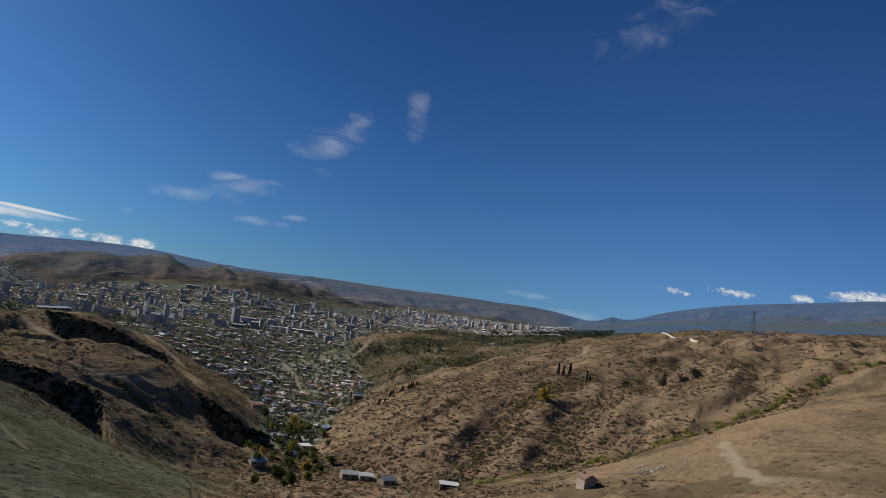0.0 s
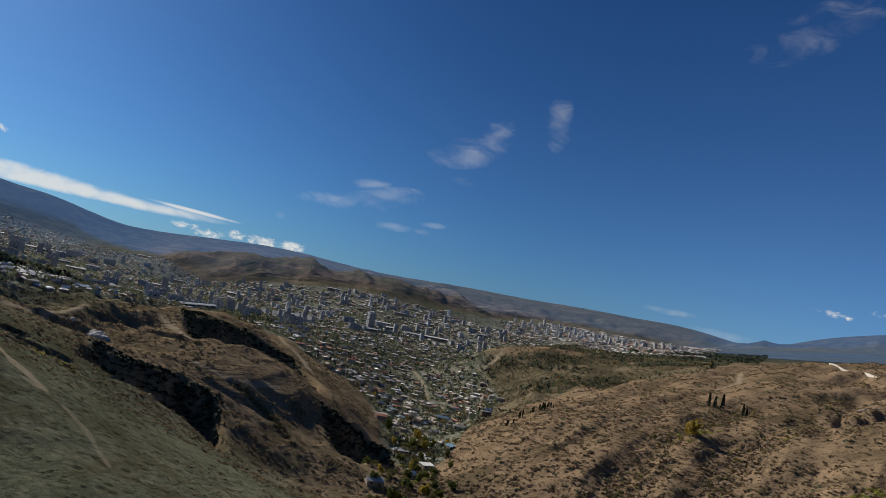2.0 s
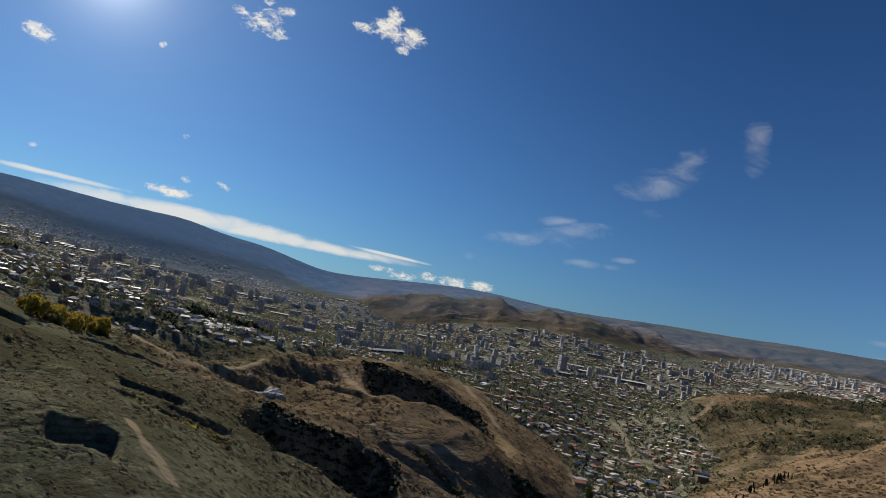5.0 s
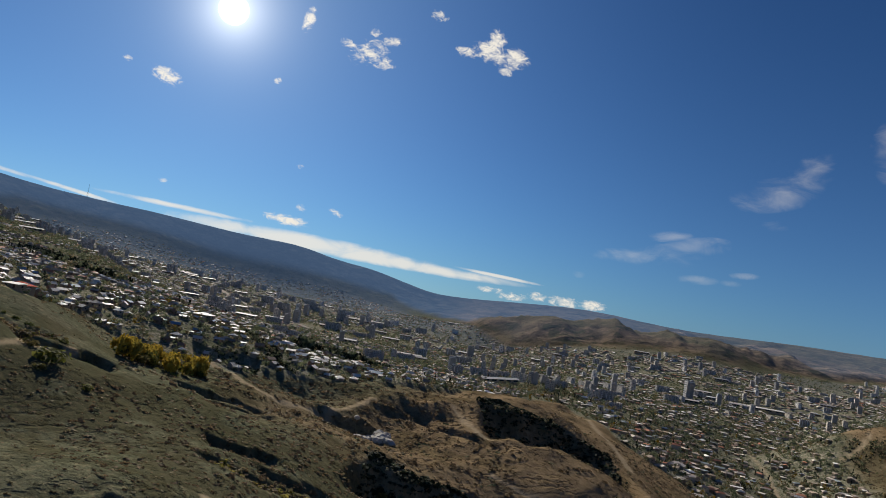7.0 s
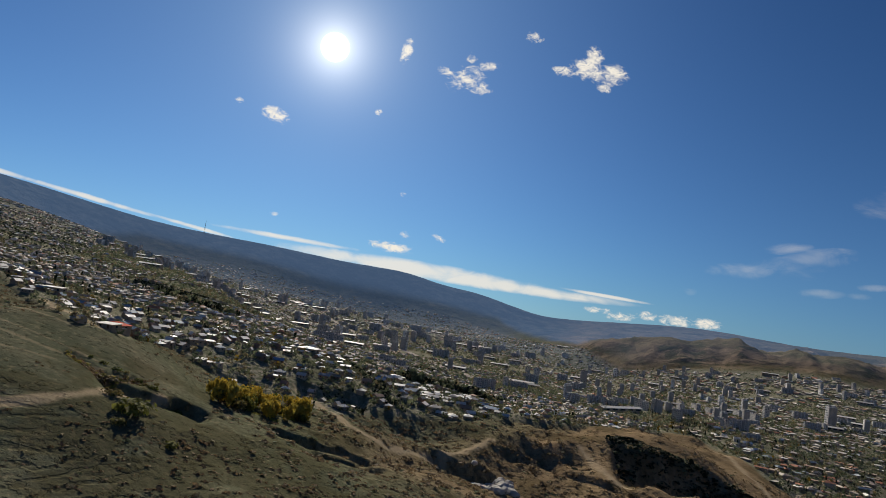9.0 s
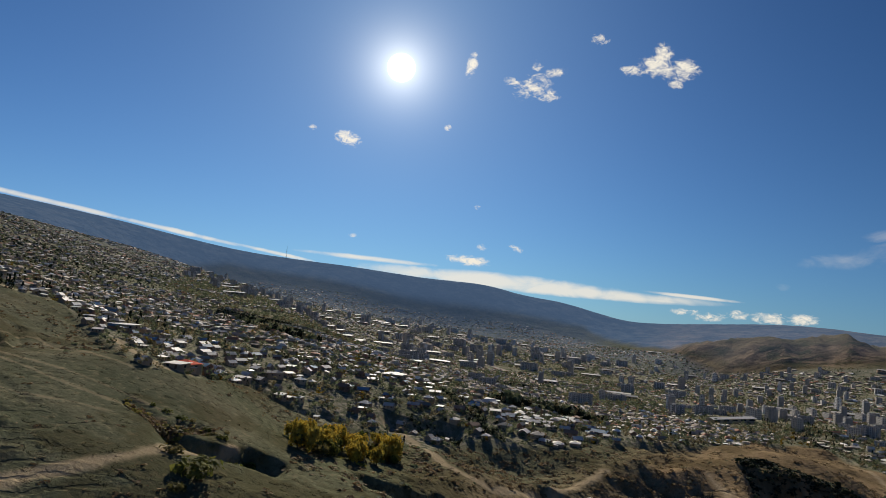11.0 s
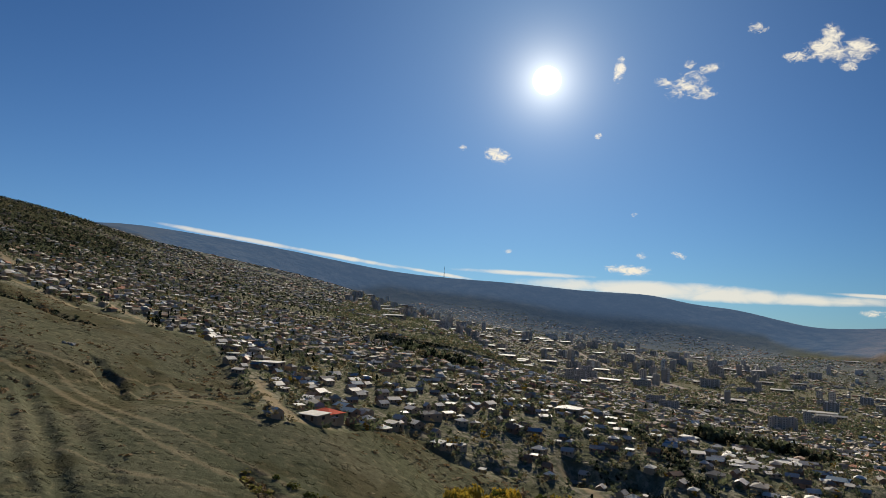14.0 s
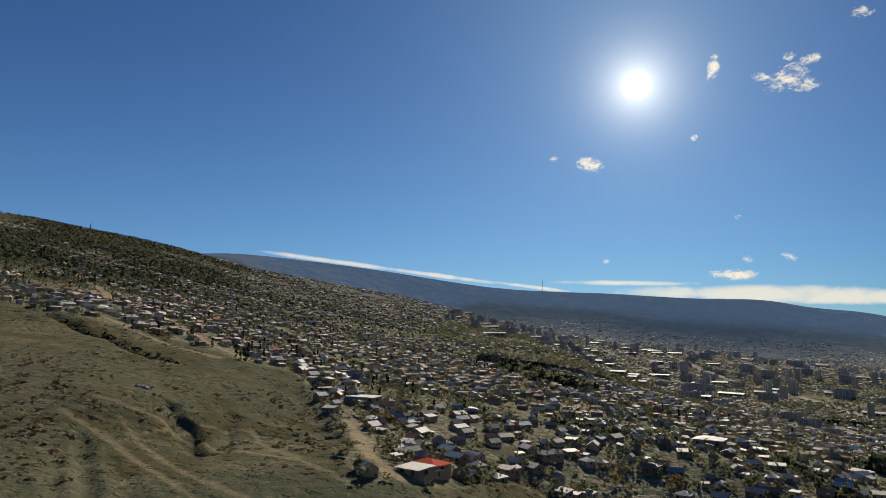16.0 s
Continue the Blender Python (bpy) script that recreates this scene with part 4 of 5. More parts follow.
def far_houses(idx):
    """The rest of the roofs of the town: walls in one mesh, roofs in another."""
    n = len(idx)
    g = np.random.default_rng(11)
    far = np.clip(near_eye[idx] / 1500, 0.7, 1.8)
    w, d, h = g.uniform(3.6, 9.0, n) * far ** 0.9, g.uniform(3.0, 5.8, n) * far ** 0.9, g.choice([1.2, 1.5, 1.9, 2.7], n) * np.clip(1.7 - near_eye[idx] / 2600, 0.45, 1)
    rise = g.choice([0.5, 0.9, 1.4, 1.9], n) * far ** 0.5
    wide = np.interp(polar(hx[idx], hy[idx])[0], [16, 28], [1.75, 1.0])
    w, d, h = w * wide, d * wide, h * wide ** 0.5
    c, s = np.cos(np.radians(hturn[idx])), np.sin(np.radians(hturn[idx]))

    def placed(px, py, pz):
        return np.stack([hx[idx, None] + px * c[:, None] - py * s[:, None], hy[idx, None] + px * s[:, None] + py * c[:, None], hz[idx, None] + pz], -1)

    sx, sy = np.array([-1, 1, 1, -1]) / 2, np.array([-1, -1, 1, 1]) / 2
    low = placed(sx * w[:, None], sy * d[:, None], np.full((n, 4), -3.0))
    top = placed(sx * w[:, None], sy * d[:, None], np.repeat(h[:, None], 4, 1))
    verts = np.concatenate([low, top], 1).reshape(-1, 3)
    quad = np.array([[0, 1, 5, 4], [1, 2, 6, 5], [2, 3, 7, 6], [3, 0, 4, 7]])
    faces = (quad[None] + 8 * np.arange(n)[:, None, None]).reshape(-1, 4)
    me = bpy.data.meshes.new("house_walls")
    me.from_pydata(verts, [], faces.tolist())
    me.materials.append(island_mix("plaster_of_far_houses", [(0.34, 0.29, 0.23), (0.25, 0.21, 0.16), (0.44, 0.39, 0.32), (0.29, 0.23, 0.18), (0.22, 0.155, 0.105)], 0.9))
    tagged(new("house_walls", me), "plastered and brick walls of the many small houses of the town", "houses", kind="stuff")
    ex, ey = (w / 2 + 0.5)[:, None], (d / 2 + 0.5)[:, None]
    eave = placed(sx * 2 * ex, sy * 2 * ey, np.repeat(h[:, None], 4, 1))
    inner = np.where(g.random(n) < 0.5, 1.0, np.clip((w - d) / w, 0.05, 1))[:, None]
    ridge = placed(np.array([-1, 1]) * ex * inner, np.zeros((n, 2)), (h + rise)[:, None].repeat(2, 1))
    verts = np.concatenate([eave, ridge], 1).reshape(-1, 3)
    faces = []
    for q in ([0, 1, 5, 4], [2, 3, 4, 5]):
        faces += (np.array(q)[None] + 6 * np.arange(n)[:, None]).tolist()
    for q in ([1, 2, 5], [3, 0, 4]):
        faces += (np.array(q)[None] + 6 * np.arange(n)[:, None]).tolist()
    me = bpy.data.meshes.new("house_roofs")
    me.from_pydata(verts, [], faces)
    me.materials.append(island_mix("sheet_and_slate_of_far_roofs", [(0.68, 0.62, 0.53), (0.86, 0.82, 0.75), (0.32, 0.26, 0.20), (0.70, 0.62, 0.51), (0.34, 0.235, 0.17), (0.52, 0.45, 0.37), (0.27, 0.22, 0.17), (0.56, 0.47, 0.37), (0.40, 0.18, 0.11), (0.40, 0.34, 0.27), (0.25, 0.29, 0.29), (0.46, 0.36, 0.26)], 0.8, 0.0, 0.06))
    tagged(new("house_roofs", me), "grey, pale and rust-brown sheet roofs of the many small houses", "houses", kind="stuff")


far_houses(order[300:])

# ------------------------------------------------------------------ blocks of flats
FLAT_MATS = [facade_material("grey_panel_facade", (0.60, 0.57, 0.52)), facade_material("cream_panel_facade", (0.70, 0.63, 0.53)), facade_material("white_panel_facade", (0.80, 0.77, 0.72))]
FLAT_ROOF = simple("bitumen_flat_roof", (0.20, 0.19, 0.185), 0.85)


def flats(label, w, d, h, mat):
    base = tagged(new("apartment_block"), label, "apartment block", "blocks of flats of the city")
    part("wall", boxed(-w / 2, -d / 2, -6, w / 2, d / 2, h), mat, base)
    bm = bmesh.new()
    for x0, y0, x1, y1 in ((-w / 2, -d / 2, w / 2, -d / 2 + 0.5), (-w / 2, d / 2 - 0.5, w / 2, d / 2), (-w / 2, -d / 2 + 0.5, -w / 2 + 0.5, d / 2 - 0.5), (w / 2 - 0.5, -d / 2 + 0.5, w / 2, d / 2 - 0.5)):
        box(bm, x0, y0, h, x1, y1, h + 1.0)
    roof = part("parapet", bm, CONCRETE, base)
    part("roof", boxed(-w / 2 + 0.5, -d / 2 + 0.5, h, w / 2 - 0.5, d / 2 - 0.5, h + 0.25), FLAT_ROOF, base)
    for s in (-0.28, 0.28):
        part("stair_head", boxed(w * s - 2, -2, h + 0.25, w * s + 2, 2, h + 2.2), mat, base)
    for s in (-0.38, -0.12, 0.14, 0.4):
        part("bay", boxed(w * s - 1.6, -d / 2 - 1.3, 2.6, w * s + 1.6, -d / 2, h - 1.0), CONCRETE, base)
    return base


FLAT_KINDS = [
    flats("long grey panel block with nine storeys of small windows", 34, 9, 15, FLAT_MATS[0]),
    flats("cream panel block of five storeys with a flat roof", 28, 9, 9, FLAT_MATS[1]),
    flats("slim grey residential tower with a flat roof", 11, 10, 22, FLAT_MATS[0]),
    flats("white residential tower with rows of dark windows", 11, 10, 25, FLAT_MATS[2]),
    flats("pale cream tower block of twelve storeys", 13, 9, 18, FLAT_MATS[1]),
    flats("white nine-storey slab with balconies", 22, 9, 14, FLAT_MATS[2]),
]


def distant_blocks(spots):
    """The blocks of flats furthest off, with a stair head on each roof."""
    bm = bmesh.new()
    g = np.random.default_rng(15)
    for x, y, kind, size in spots:
        w, d, h = [(34, 9, 15), (28, 9, 9), (11, 10, 22), (11, 10, 25), (13, 9, 18), (22, 9, 14)][kind]
        w, d, h = w * size, d * size, h * size * g.uniform(0.8, 1.15)
        m = pose(x, y, height(x, y), 0, 0, 30 + g.choice([0, 12, 90]))
        box(bm, -w / 2, -d / 2, -6, w / 2, d / 2, h, m)
        box(bm, -2, -2, h, 2, 2, h + 2, m)
    tagged(new("distant_blocks", mesh_of(bm, "distant_blocks", facade_material("distant_panel_facade", (0.72, 0.67, 0.60), True))), "pale blocks of flats far off at the end of the plain", "apartment blocks", kind="stuff")


def place_flats():
    g = np.random.default_rng(5)
    spots = []

    def zone(n, yaw0, yaw1, r0, r1, odds, gap, size=1.0):
        tries = 0
        while n and tries < 20000:
            tries += 1
            a, r = radians(g.uniform(yaw0, yaw1)), math.sqrt(g.uniform(r0 * r0, r1 * r1))
            x, y = CX - math.sin(a) * r, CY + math.cos(a) * r
            if any((x - p[0]) ** 2 + (y - p[1]) ** 2 < gap * gap for p in spots):
                continue
            if town_mask(np.array([x]), np.array([y]))[0] < 0.5:
                continue
            if value_noise(np.array([x / 260]), np.array([y / 260]), 44)[0] < -0.15:
                continue
            spots.append((x, y, g.choice(6, p=odds), size))
            n -= 1

    zone(120, 3, 30, 1450, 2560, [0.2, 0.24, 0.22, 0.1, 0.16, 0.08], 46, 0.8)
    zone(90, 28, 50, 1480, 2900, [0.26, 0.22, 0.2, 0.08, 0.16, 0.08], 55, 1.1)
    zone(70, 48, 66, 1500, 3200, [0.2, 0.34, 0.2, 0.06, 0.14, 0.06], 70)
    zone(95, -10, 3.5, 2350, 3400, [0.06, 0.16, 0.06, 0.3, 0.12, 0.3], 34, 0.72)
    zone(34, 18, 40, 1000, 1480, [0.22, 0.26, 0.22, 0.1, 0.14, 0.06], 42, 0.75)
    zone(10, 44, 56, 950, 1250, [0.2, 0.4, 0.2, 0.0, 0.2, 0.0], 60)
    spots.sort(key=lambda p: p[0] ** 2 + p[1] ** 2)
    spots, rest = spots[:296], spots[296:]
    distant_blocks(rest)
    landmarks = [(-645, 897, 2, 0.8), (-692, 1035, 2, 1.0), (-686, 996, 0, 0.6), (-436, 1655, 3, 1.3), (-1038, 1803, 3, 1.3), (-1154, 2181, 3, 1.5), (-450, 1027, 4, 0.8), (-520, 1120, 4, 0.9), (-2121, 1640, 2, 1.4), (-2165, 1690, 2, 1.3)]
    landmarks += [(-1015 + 335 * i / 8, 978 - 184 * i / 8, int(i % 3 == 2), 0.62) for i in range(9)]
    spots = landmarks + [p for p in spots if all(math.hypot(p[0] - q[0], p[1] - q[1]) > 34 for q in landmarks)]
    spots = spots[:298]
    xs, ys = np.array([p[0] for p in spots]), np.array([p[1] for p in spots])
    zs = land(xs, ys)
    for n, ((x, y, kind, size), z) in enumerate(zip(spots, zs)):
        turn = 30 + 12 * round(2 * value_noise(np.array([x / 500]), np.array([y / 500]), 93)[0]) + g.choice([0, 0, 90])
        m = pose(x, y, z, 0, 0, turn) @ Matrix.Diagonal((size, size, size * g.uniform(0.8, 1.15), 1))
        if n < 6:
            FLAT_KINDS[n].matrix_basis = m
        else:
            copy_thing(FLAT_KINDS[kind], m).matrix_basis = m


place_flats()


def warehouse(label, w, d, h, roof):
    base = tagged(new("warehouse"), label, "warehouse", "long sheds of the railway quarter")
    part("wall", house_walls(w, d, h, "gable", 1.6), WALL_PLASTER, base)
    part("roof", gable_roof(w, d, h, 1.6, 0.8, 0.3), roof, base)
    for i in range(5):
        window(base, -w / 2 + (i + 0.5) * w / 5, -d / 2, h * 0.6, w / 8, 2.0, "x")
    return base


SHEDS = [warehouse("long shed with a bright pale sheet roof", 46, 12, 5, ROOF_PALE), warehouse("long shed with a weathered grey sheet roof", 38, 10, 5, ROOF_GREY)]


ASPHALT = simple("worn_asphalt", (0.15, 0.14, 0.13), 0.9)
BALLAST = simple("railway_ballast", (0.24, 0.20, 0.165), 0.95)


def ribbon(name, label, line, width, mat):
    """A road laid over the ground, with kerb-like edges."""
    pts = []
    for (x0, y0), (x1, y1) in zip(line, line[1:]):
        n = max(2, int(math.hypot(x1 - x0, y1 - y0) / 12))
        pts += [(x0 + (x1 - x0) * i / n, y0 + (y1 - y0) * i / n) for i in range(n)]
    pts = np.array(pts + [line[-1]])
    d = np.gradient(pts, axis=0)
    d /= np.linalg.norm(d, axis=1, keepdims=True)
    side = np.stack([-d[:, 1], d[:, 0]], 1) * width / 2
    z = np.maximum(land(*(pts + side).T), land(*(pts - side).T))
    rows = [np.column_stack([pts + side * f, z + lift]) for f, lift in ((1.05, -1.5), (1, 0.5), (-1, 0.5), (-1.05, -1.5))]
    n = len(pts)
    faces = [[k * n + i, k * n + i + 1, (k + 1) * n + i + 1, (k + 1) * n + i] for k in range(3) for i in range(n - 1)]
    me = bpy.data.meshes.new(name)
    me.from_pydata(np.concatenate(rows), [], [f[::-1] for f in faces])
    me.materials.append(mat)
    tagged(new(name, me), label, "road", kind="structure")


for i, (line, width) in enumerate(ROADS):
    if width > 15:
        ribbon("railway_yard", "brown gravel bed of the railway yard through the city", line, width, BALLAST)
    else:
        ribbon("road", "worn grey asphalt street between the houses", line, width, ASPHALT)


def place_sheds():
    g = np.random.default_rng(9)
    n = -1
    while n < 70:
        a, r = radians(g.uniform(4, 66)), g.uniform(1250, 3300)
        x, y = CX - math.sin(a) * r, CY + math.cos(a) * r
        if town_mask(np.array([x]), np.array([y]))[0] < 0.9:
            continue
        n += 1
        m = pose(x, y, height(x, y) + 1, 0, 0, 28 + g.normal(0, 6))
        if n < 2:
            SHEDS[n].matrix_basis = m
        else:
            copy_thing(SHEDS[g.integers(2)], m).matrix_basis = m


place_sheds()
greenhouse = warehouse("very long low shed with a glaring white roof", 84, 9, 4, ROOF_PALE)
greenhouse.matrix_basis = pose(-512, 1002, height(-512, 1002) + 1, 0, 0, 84)
market = warehouse("long white market hall on the valley plain", 110, 16, 5, ROOF_PALE)
market.matrix_basis = pose(-340, 1849, height(-340, 1849) + 1, 0, 0, 24)

# ------------------------------------------------------------------ trees and scrub


def clump_points(g, n, kind):
    """Middle points of leaf clumps for a crown about one metre high and wide."""
    if kind == "round":
        lobes = np.concatenate([[(0, 0, 0.52)], g.uniform(-0.26, 0.26, (6, 3)) + (0, 0, 0.52)])
        c = lobes[g.integers(len(lobes), size=n)]
        d = g.normal(size=(n, 3))
        d /= np.linalg.norm(d, axis=1, keepdims=True)
        return c + d * (0.12 + 0.16 * g.random((n, 1)) ** 0.5), d
    if kind == "column":
        z = g.random(n) ** 0.8
        a = g.random(n) * 2 * np.pi
        r = 0.13 * (1 - z) ** 0.6 * (0.6 + 0.5 * g.random(n)) + 0.01
        d = np.stack([np.cos(a), np.sin(a), 0.4 + 0 * a], 1)
        return np.stack([np.cos(a) * r, np.sin(a) * r, 0.06 + 0.94 * z], 1), d
    d = g.normal(size=(n, 3))
    d /= np.linalg.norm(d, axis=1, keepdims=True)
    d[:, 2] = np.abs(d[:, 2])
    lobes = g.uniform(-0.3, 0.3, (5, 3)) * (1, 1, 0)
    return lobes[g.integers(5, size=n)] + d * (0.2 + 0.2 * g.random((n, 1))) * (1, 1, 1.3), d


def clumps(g, n, kind, size):
    """Bent little leaf sheets: vertices and quads."""
    c, d = clump_points(g, n, kind)
    t = np.cross(d, g.normal(size=(n, 3)))
    t /= np.linalg.norm(t, axis=1, keepdims=True)
    b = np.cross(d, t)
    s = size * g.uniform(0.6, 1.3, (n, 1))
    tilt = d * s * g.uniform(-0.5, 0.5, (n, 1))
    v = np.stack([c - t * s + tilt, c - b * s * 0.8, c + t * s - tilt, c + b * s * 0.8 + d * s * 0.4], 1).reshape(-1, 3)
    return v, np.arange(4 * n).reshape(n, 4)


def crown_mesh(name, seed, n, kind, size, mat, scale):
    v, f = clumps(np.random.default_rng(seed), n, kind, size)
    me = bpy.data.meshes.new(name)
    me.from_pydata(v * scale, [], f.tolist())
    me.materials.append(mat)
    return me


def trunk_bm(h, r, seed, limbs=4):
    """A tapered, slightly bent trunk with limbs that reach into the crown."""
    g = np.random.default_rng(seed)
    bm = bmesh.new()

    def limb(p, q, r0, r1):
        axis = (q - p).normalized()
        side = axis.orthogonal().normalized()
        other = axis.cross(side)
        rings = [[bm.verts.new(c + (side * math.cos(a) + other * math.sin(a)) * rr) for a in (0, 1.26, 2.51, 3.77, 5.03)] for c, rr in ((p, r0), (q, r1))]
        for i in range(5):
            bm.faces.new([rings[0][i], rings[0][(i + 1) % 5], rings[1][(i + 1) % 5], rings[1][i]])
        bm.faces.new(rings[1])

    p0, p1, p2 = Vector((0, 0, -0.6)), Vector((g.uniform(-0.05, 0.05) * h, g.uniform(-0.05, 0.05) * h, 0.35 * h)), Vector((g.uniform(-0.06, 0.06) * h, g.uniform(-0.06, 0.06) * h, 0.68 * h))
    limb(p0, p1, r, r * 0.7)
    limb(p1, p2, r * 0.7, r * 0.3)
    for i in range(limbs):
        a = i * 6.28 / limbs + g.uniform(-0.4, 0.4)
        limb(p1.lerp(p2, 0.2 * i / limbs), p1 + Vector((math.cos(a) * 0.25 * h, math.sin(a) * 0.25 * h, 0.26 * h)), r * 0.4, r * 0.1)
    return bm


def tree(label, h, wide, kind, mat, seed, n=230, size=0.10, group="trees of the slopes", name="tree"):
    base = tagged(new(name), label, "bush" if name == "bush" else "tree", group)
    if name != "bush":
        part("trunk", trunk_bm(h, 0.022 * h, seed), BARK, base)
    crown = new("crown", crown_mesh("crown", seed, n, kind, size, mat, np.array((wide, wide, h)) if kind != "column" else np.array((h * 1.1, h * 1.1, h))))
    crown.parent = base
    return base


TREES = {
    "green": [tree("leafy green broadleaf tree on the slope", 8, 8, "round", LEAF_GREEN, 1), tree("tall green broadleaf tree among the houses", 11, 9, "round", LEAF_GREEN, 2, 260)],
    "olive": [tree("olive-brown autumn tree with thinning leaves", 7, 7, "round", LEAF_OLIVE, 3, 130), tree("grey-brown nearly bare autumn tree", 8, 6.5, "round", LEAF_BARE, 4, 90, 0.06)],
    "yellow": [tree("bright yellow autumn tree in a dense grove", 10, 8.5, "round", LEAF_YELLOW, 5, 280, 0.095, "yellow grove"), tree("tall golden poplar in autumn colour", 12, 7.5, "round", LEAF_YELLOW, 6, 280, 0.095, "yellow grove")],
    "dark": [tree("dark narrow cypress on the slope", 10, 3, "column", LEAF_DARK, 7, 200, 0.05, "dark cypresses"), tree("dark young pine on the dry spur", 7, 3, "column", LEAF_DARK, 8, 170, 0.06, "dark cypresses")],
    "lime": [tree("yellow-green bush in the gully of the brown hill", 3.0, 4.4, "bush", LEAF_LIME, 11, 110, 0.1, "bushes of the gully", "bush"), tree("tall yellow-green shrub in the dry gully", 4.2, 4.4, "bush", LEAF_LIME, 12, 120, 0.1, "bushes of the gully", "bush")],
    "bush": [tree("low olive bush on the dry slope", 3.2, 4.6, "bush", LEAF_OLIVE, 9, 110, 0.1, "bushes of the slopes", "bush"), tree("rounded green bush on the dry slope", 3.6, 5, "bush", LEAF_GREEN, 10, 120, 0.1, "bushes of the slopes", "bush")],
}
fresh = {id(t) for group in TREES.values() for t in group}
placed_trees = [0]


def put_tree(kind, x, y, scale, variant=None, sink=0.1):
    t = TREES[kind][rng.integers(2) if variant is None else variant]
    m = pose(x, y, height(x, y) - sink, 0, 0, rng.uniform(0, 360)) @ Matrix.Diagonal((scale * rng.uniform(0.9, 1.12), scale, scale * rng.uniform(0.85, 1.15), 1))
    if id(t) in fresh:
        fresh.discard(id(t))
        t.matrix_basis = m
    else:
        c = copy_thing(t, m)
        c.matrix_basis = m
    placed_trees[0] += 1


# the line of bushes in the gully under the brown hill
HEDGE = [(37, 399), (86, 420), (131, 436), (188, 461), (255, 501), (336, 549)]
GROVE = (-332, 345)


def plant_near():
    # the yellow grove beside the track
    for i in range(84):
        ang, rad = rng.uniform(0, 6.283), rng.random() ** 0.5
        x, y = GROVE[0] - 14 * rad * math.cos(ang) + 13 * rad * math.sin(ang), GROVE[1] + 32 * rad * math.cos(ang) + 7 * rad * math.sin(ang)
        put_tree(rng.choice(["yellow", "lime", "olive", "green"], p=[0.46, 0.14, 0.2, 0.2]), x, y, rng.uniform(0.5, 0.8))
    # bushes and small trees round the hollow below it
    for x, y, s in ((-278, 262, 1.9), (-283, 268, 1.6), (-270, 256, 1.2), (-290, 262, 1.3), (-262, 268, 1.0), (-299, 284, 1.2), (-304, 291, 1.0)):
        put_tree("bush", x, y, s)
    for x, y, s in ((-329, 271, 0.5), (-325, 274, 0.6), (-321, 277, 0.7), (-322, 281, 0.55), (-319, 284, 0.7), (-315, 285, 0.6), (-311, 286, 0.75), (-317, 290, 0.5), (-313, 281, 0.5)):
        put_tree("bush", x, y, s)
    # green growth along the gully under the brown hill
    gully = HEDGE
    for (x0, y0), (x1, y1) in zip(gully, gully[1:]):
        for i in range(40):
            f = rng.random()
            put_tree(rng.choice(["lime", "lime", "lime", "lime", "lime", "bush"]), x0 + (x1 - x0) * f + rng.normal(0, 5), y0 + (y1 - y0) * f + rng.normal(0, 3), rng.uniform(0.7, 1.4))
    # dark rows of young trees on the brown spur
    for i in range(22):
        f = rng.random() ** 0.8
        put_tree("dark", -36 + 34 * f + rng.normal(0, 3), 590 + 85 * f + rng.normal(0, 4), rng.uniform(0.45, 0.8), 1)
    for x, y in ((122, 655), (127, 652), (118, 658), (140, 640), (143, 642)):
        put_tree("dark", x, y, rng.uniform(0.8, 1.1))
    put_tree("yellow", 90, 548, 1.3, 0)
    for x, y, s in ((84, 556, 1.2), (98, 560, 1.3), (88, 538, 1.0), (94, 552, 1.5), (104, 566, 1.1), (112, 572, 0.9)):
        put_tree("lime", x, y, s)
    # the leafy valley floor by the first houses
    for i in range(170):
        f = rng.random()
        put_tree(rng.choice(["green", "lime", "olive", "yellow", "bush"], p=[0.26, 0.24, 0.28, 0.08, 0.14]), -62 - 36 * f + rng.normal(0, 13), 400 + 210 * f + rng.normal(0, 16), rng.uniform(0.45, 0.85))
    # shrubs in the dark ravines
    for bx, by, facing, width, depth, back, front in BITES[1:3]:
        for i in range(12):
            h = radians(facing)
            u, v = rng.uniform(-0.4, 0.4) * width, -rng.uniform(0.3, 0.95) * front
            put_tree(rng.choice(["olive", "bush", "green"]), bx + u * math.cos(h) - v * math.sin(h), by + u * math.sin(h) + v * math.cos(h), rng.uniform(0.4, 0.8))


plant_near()


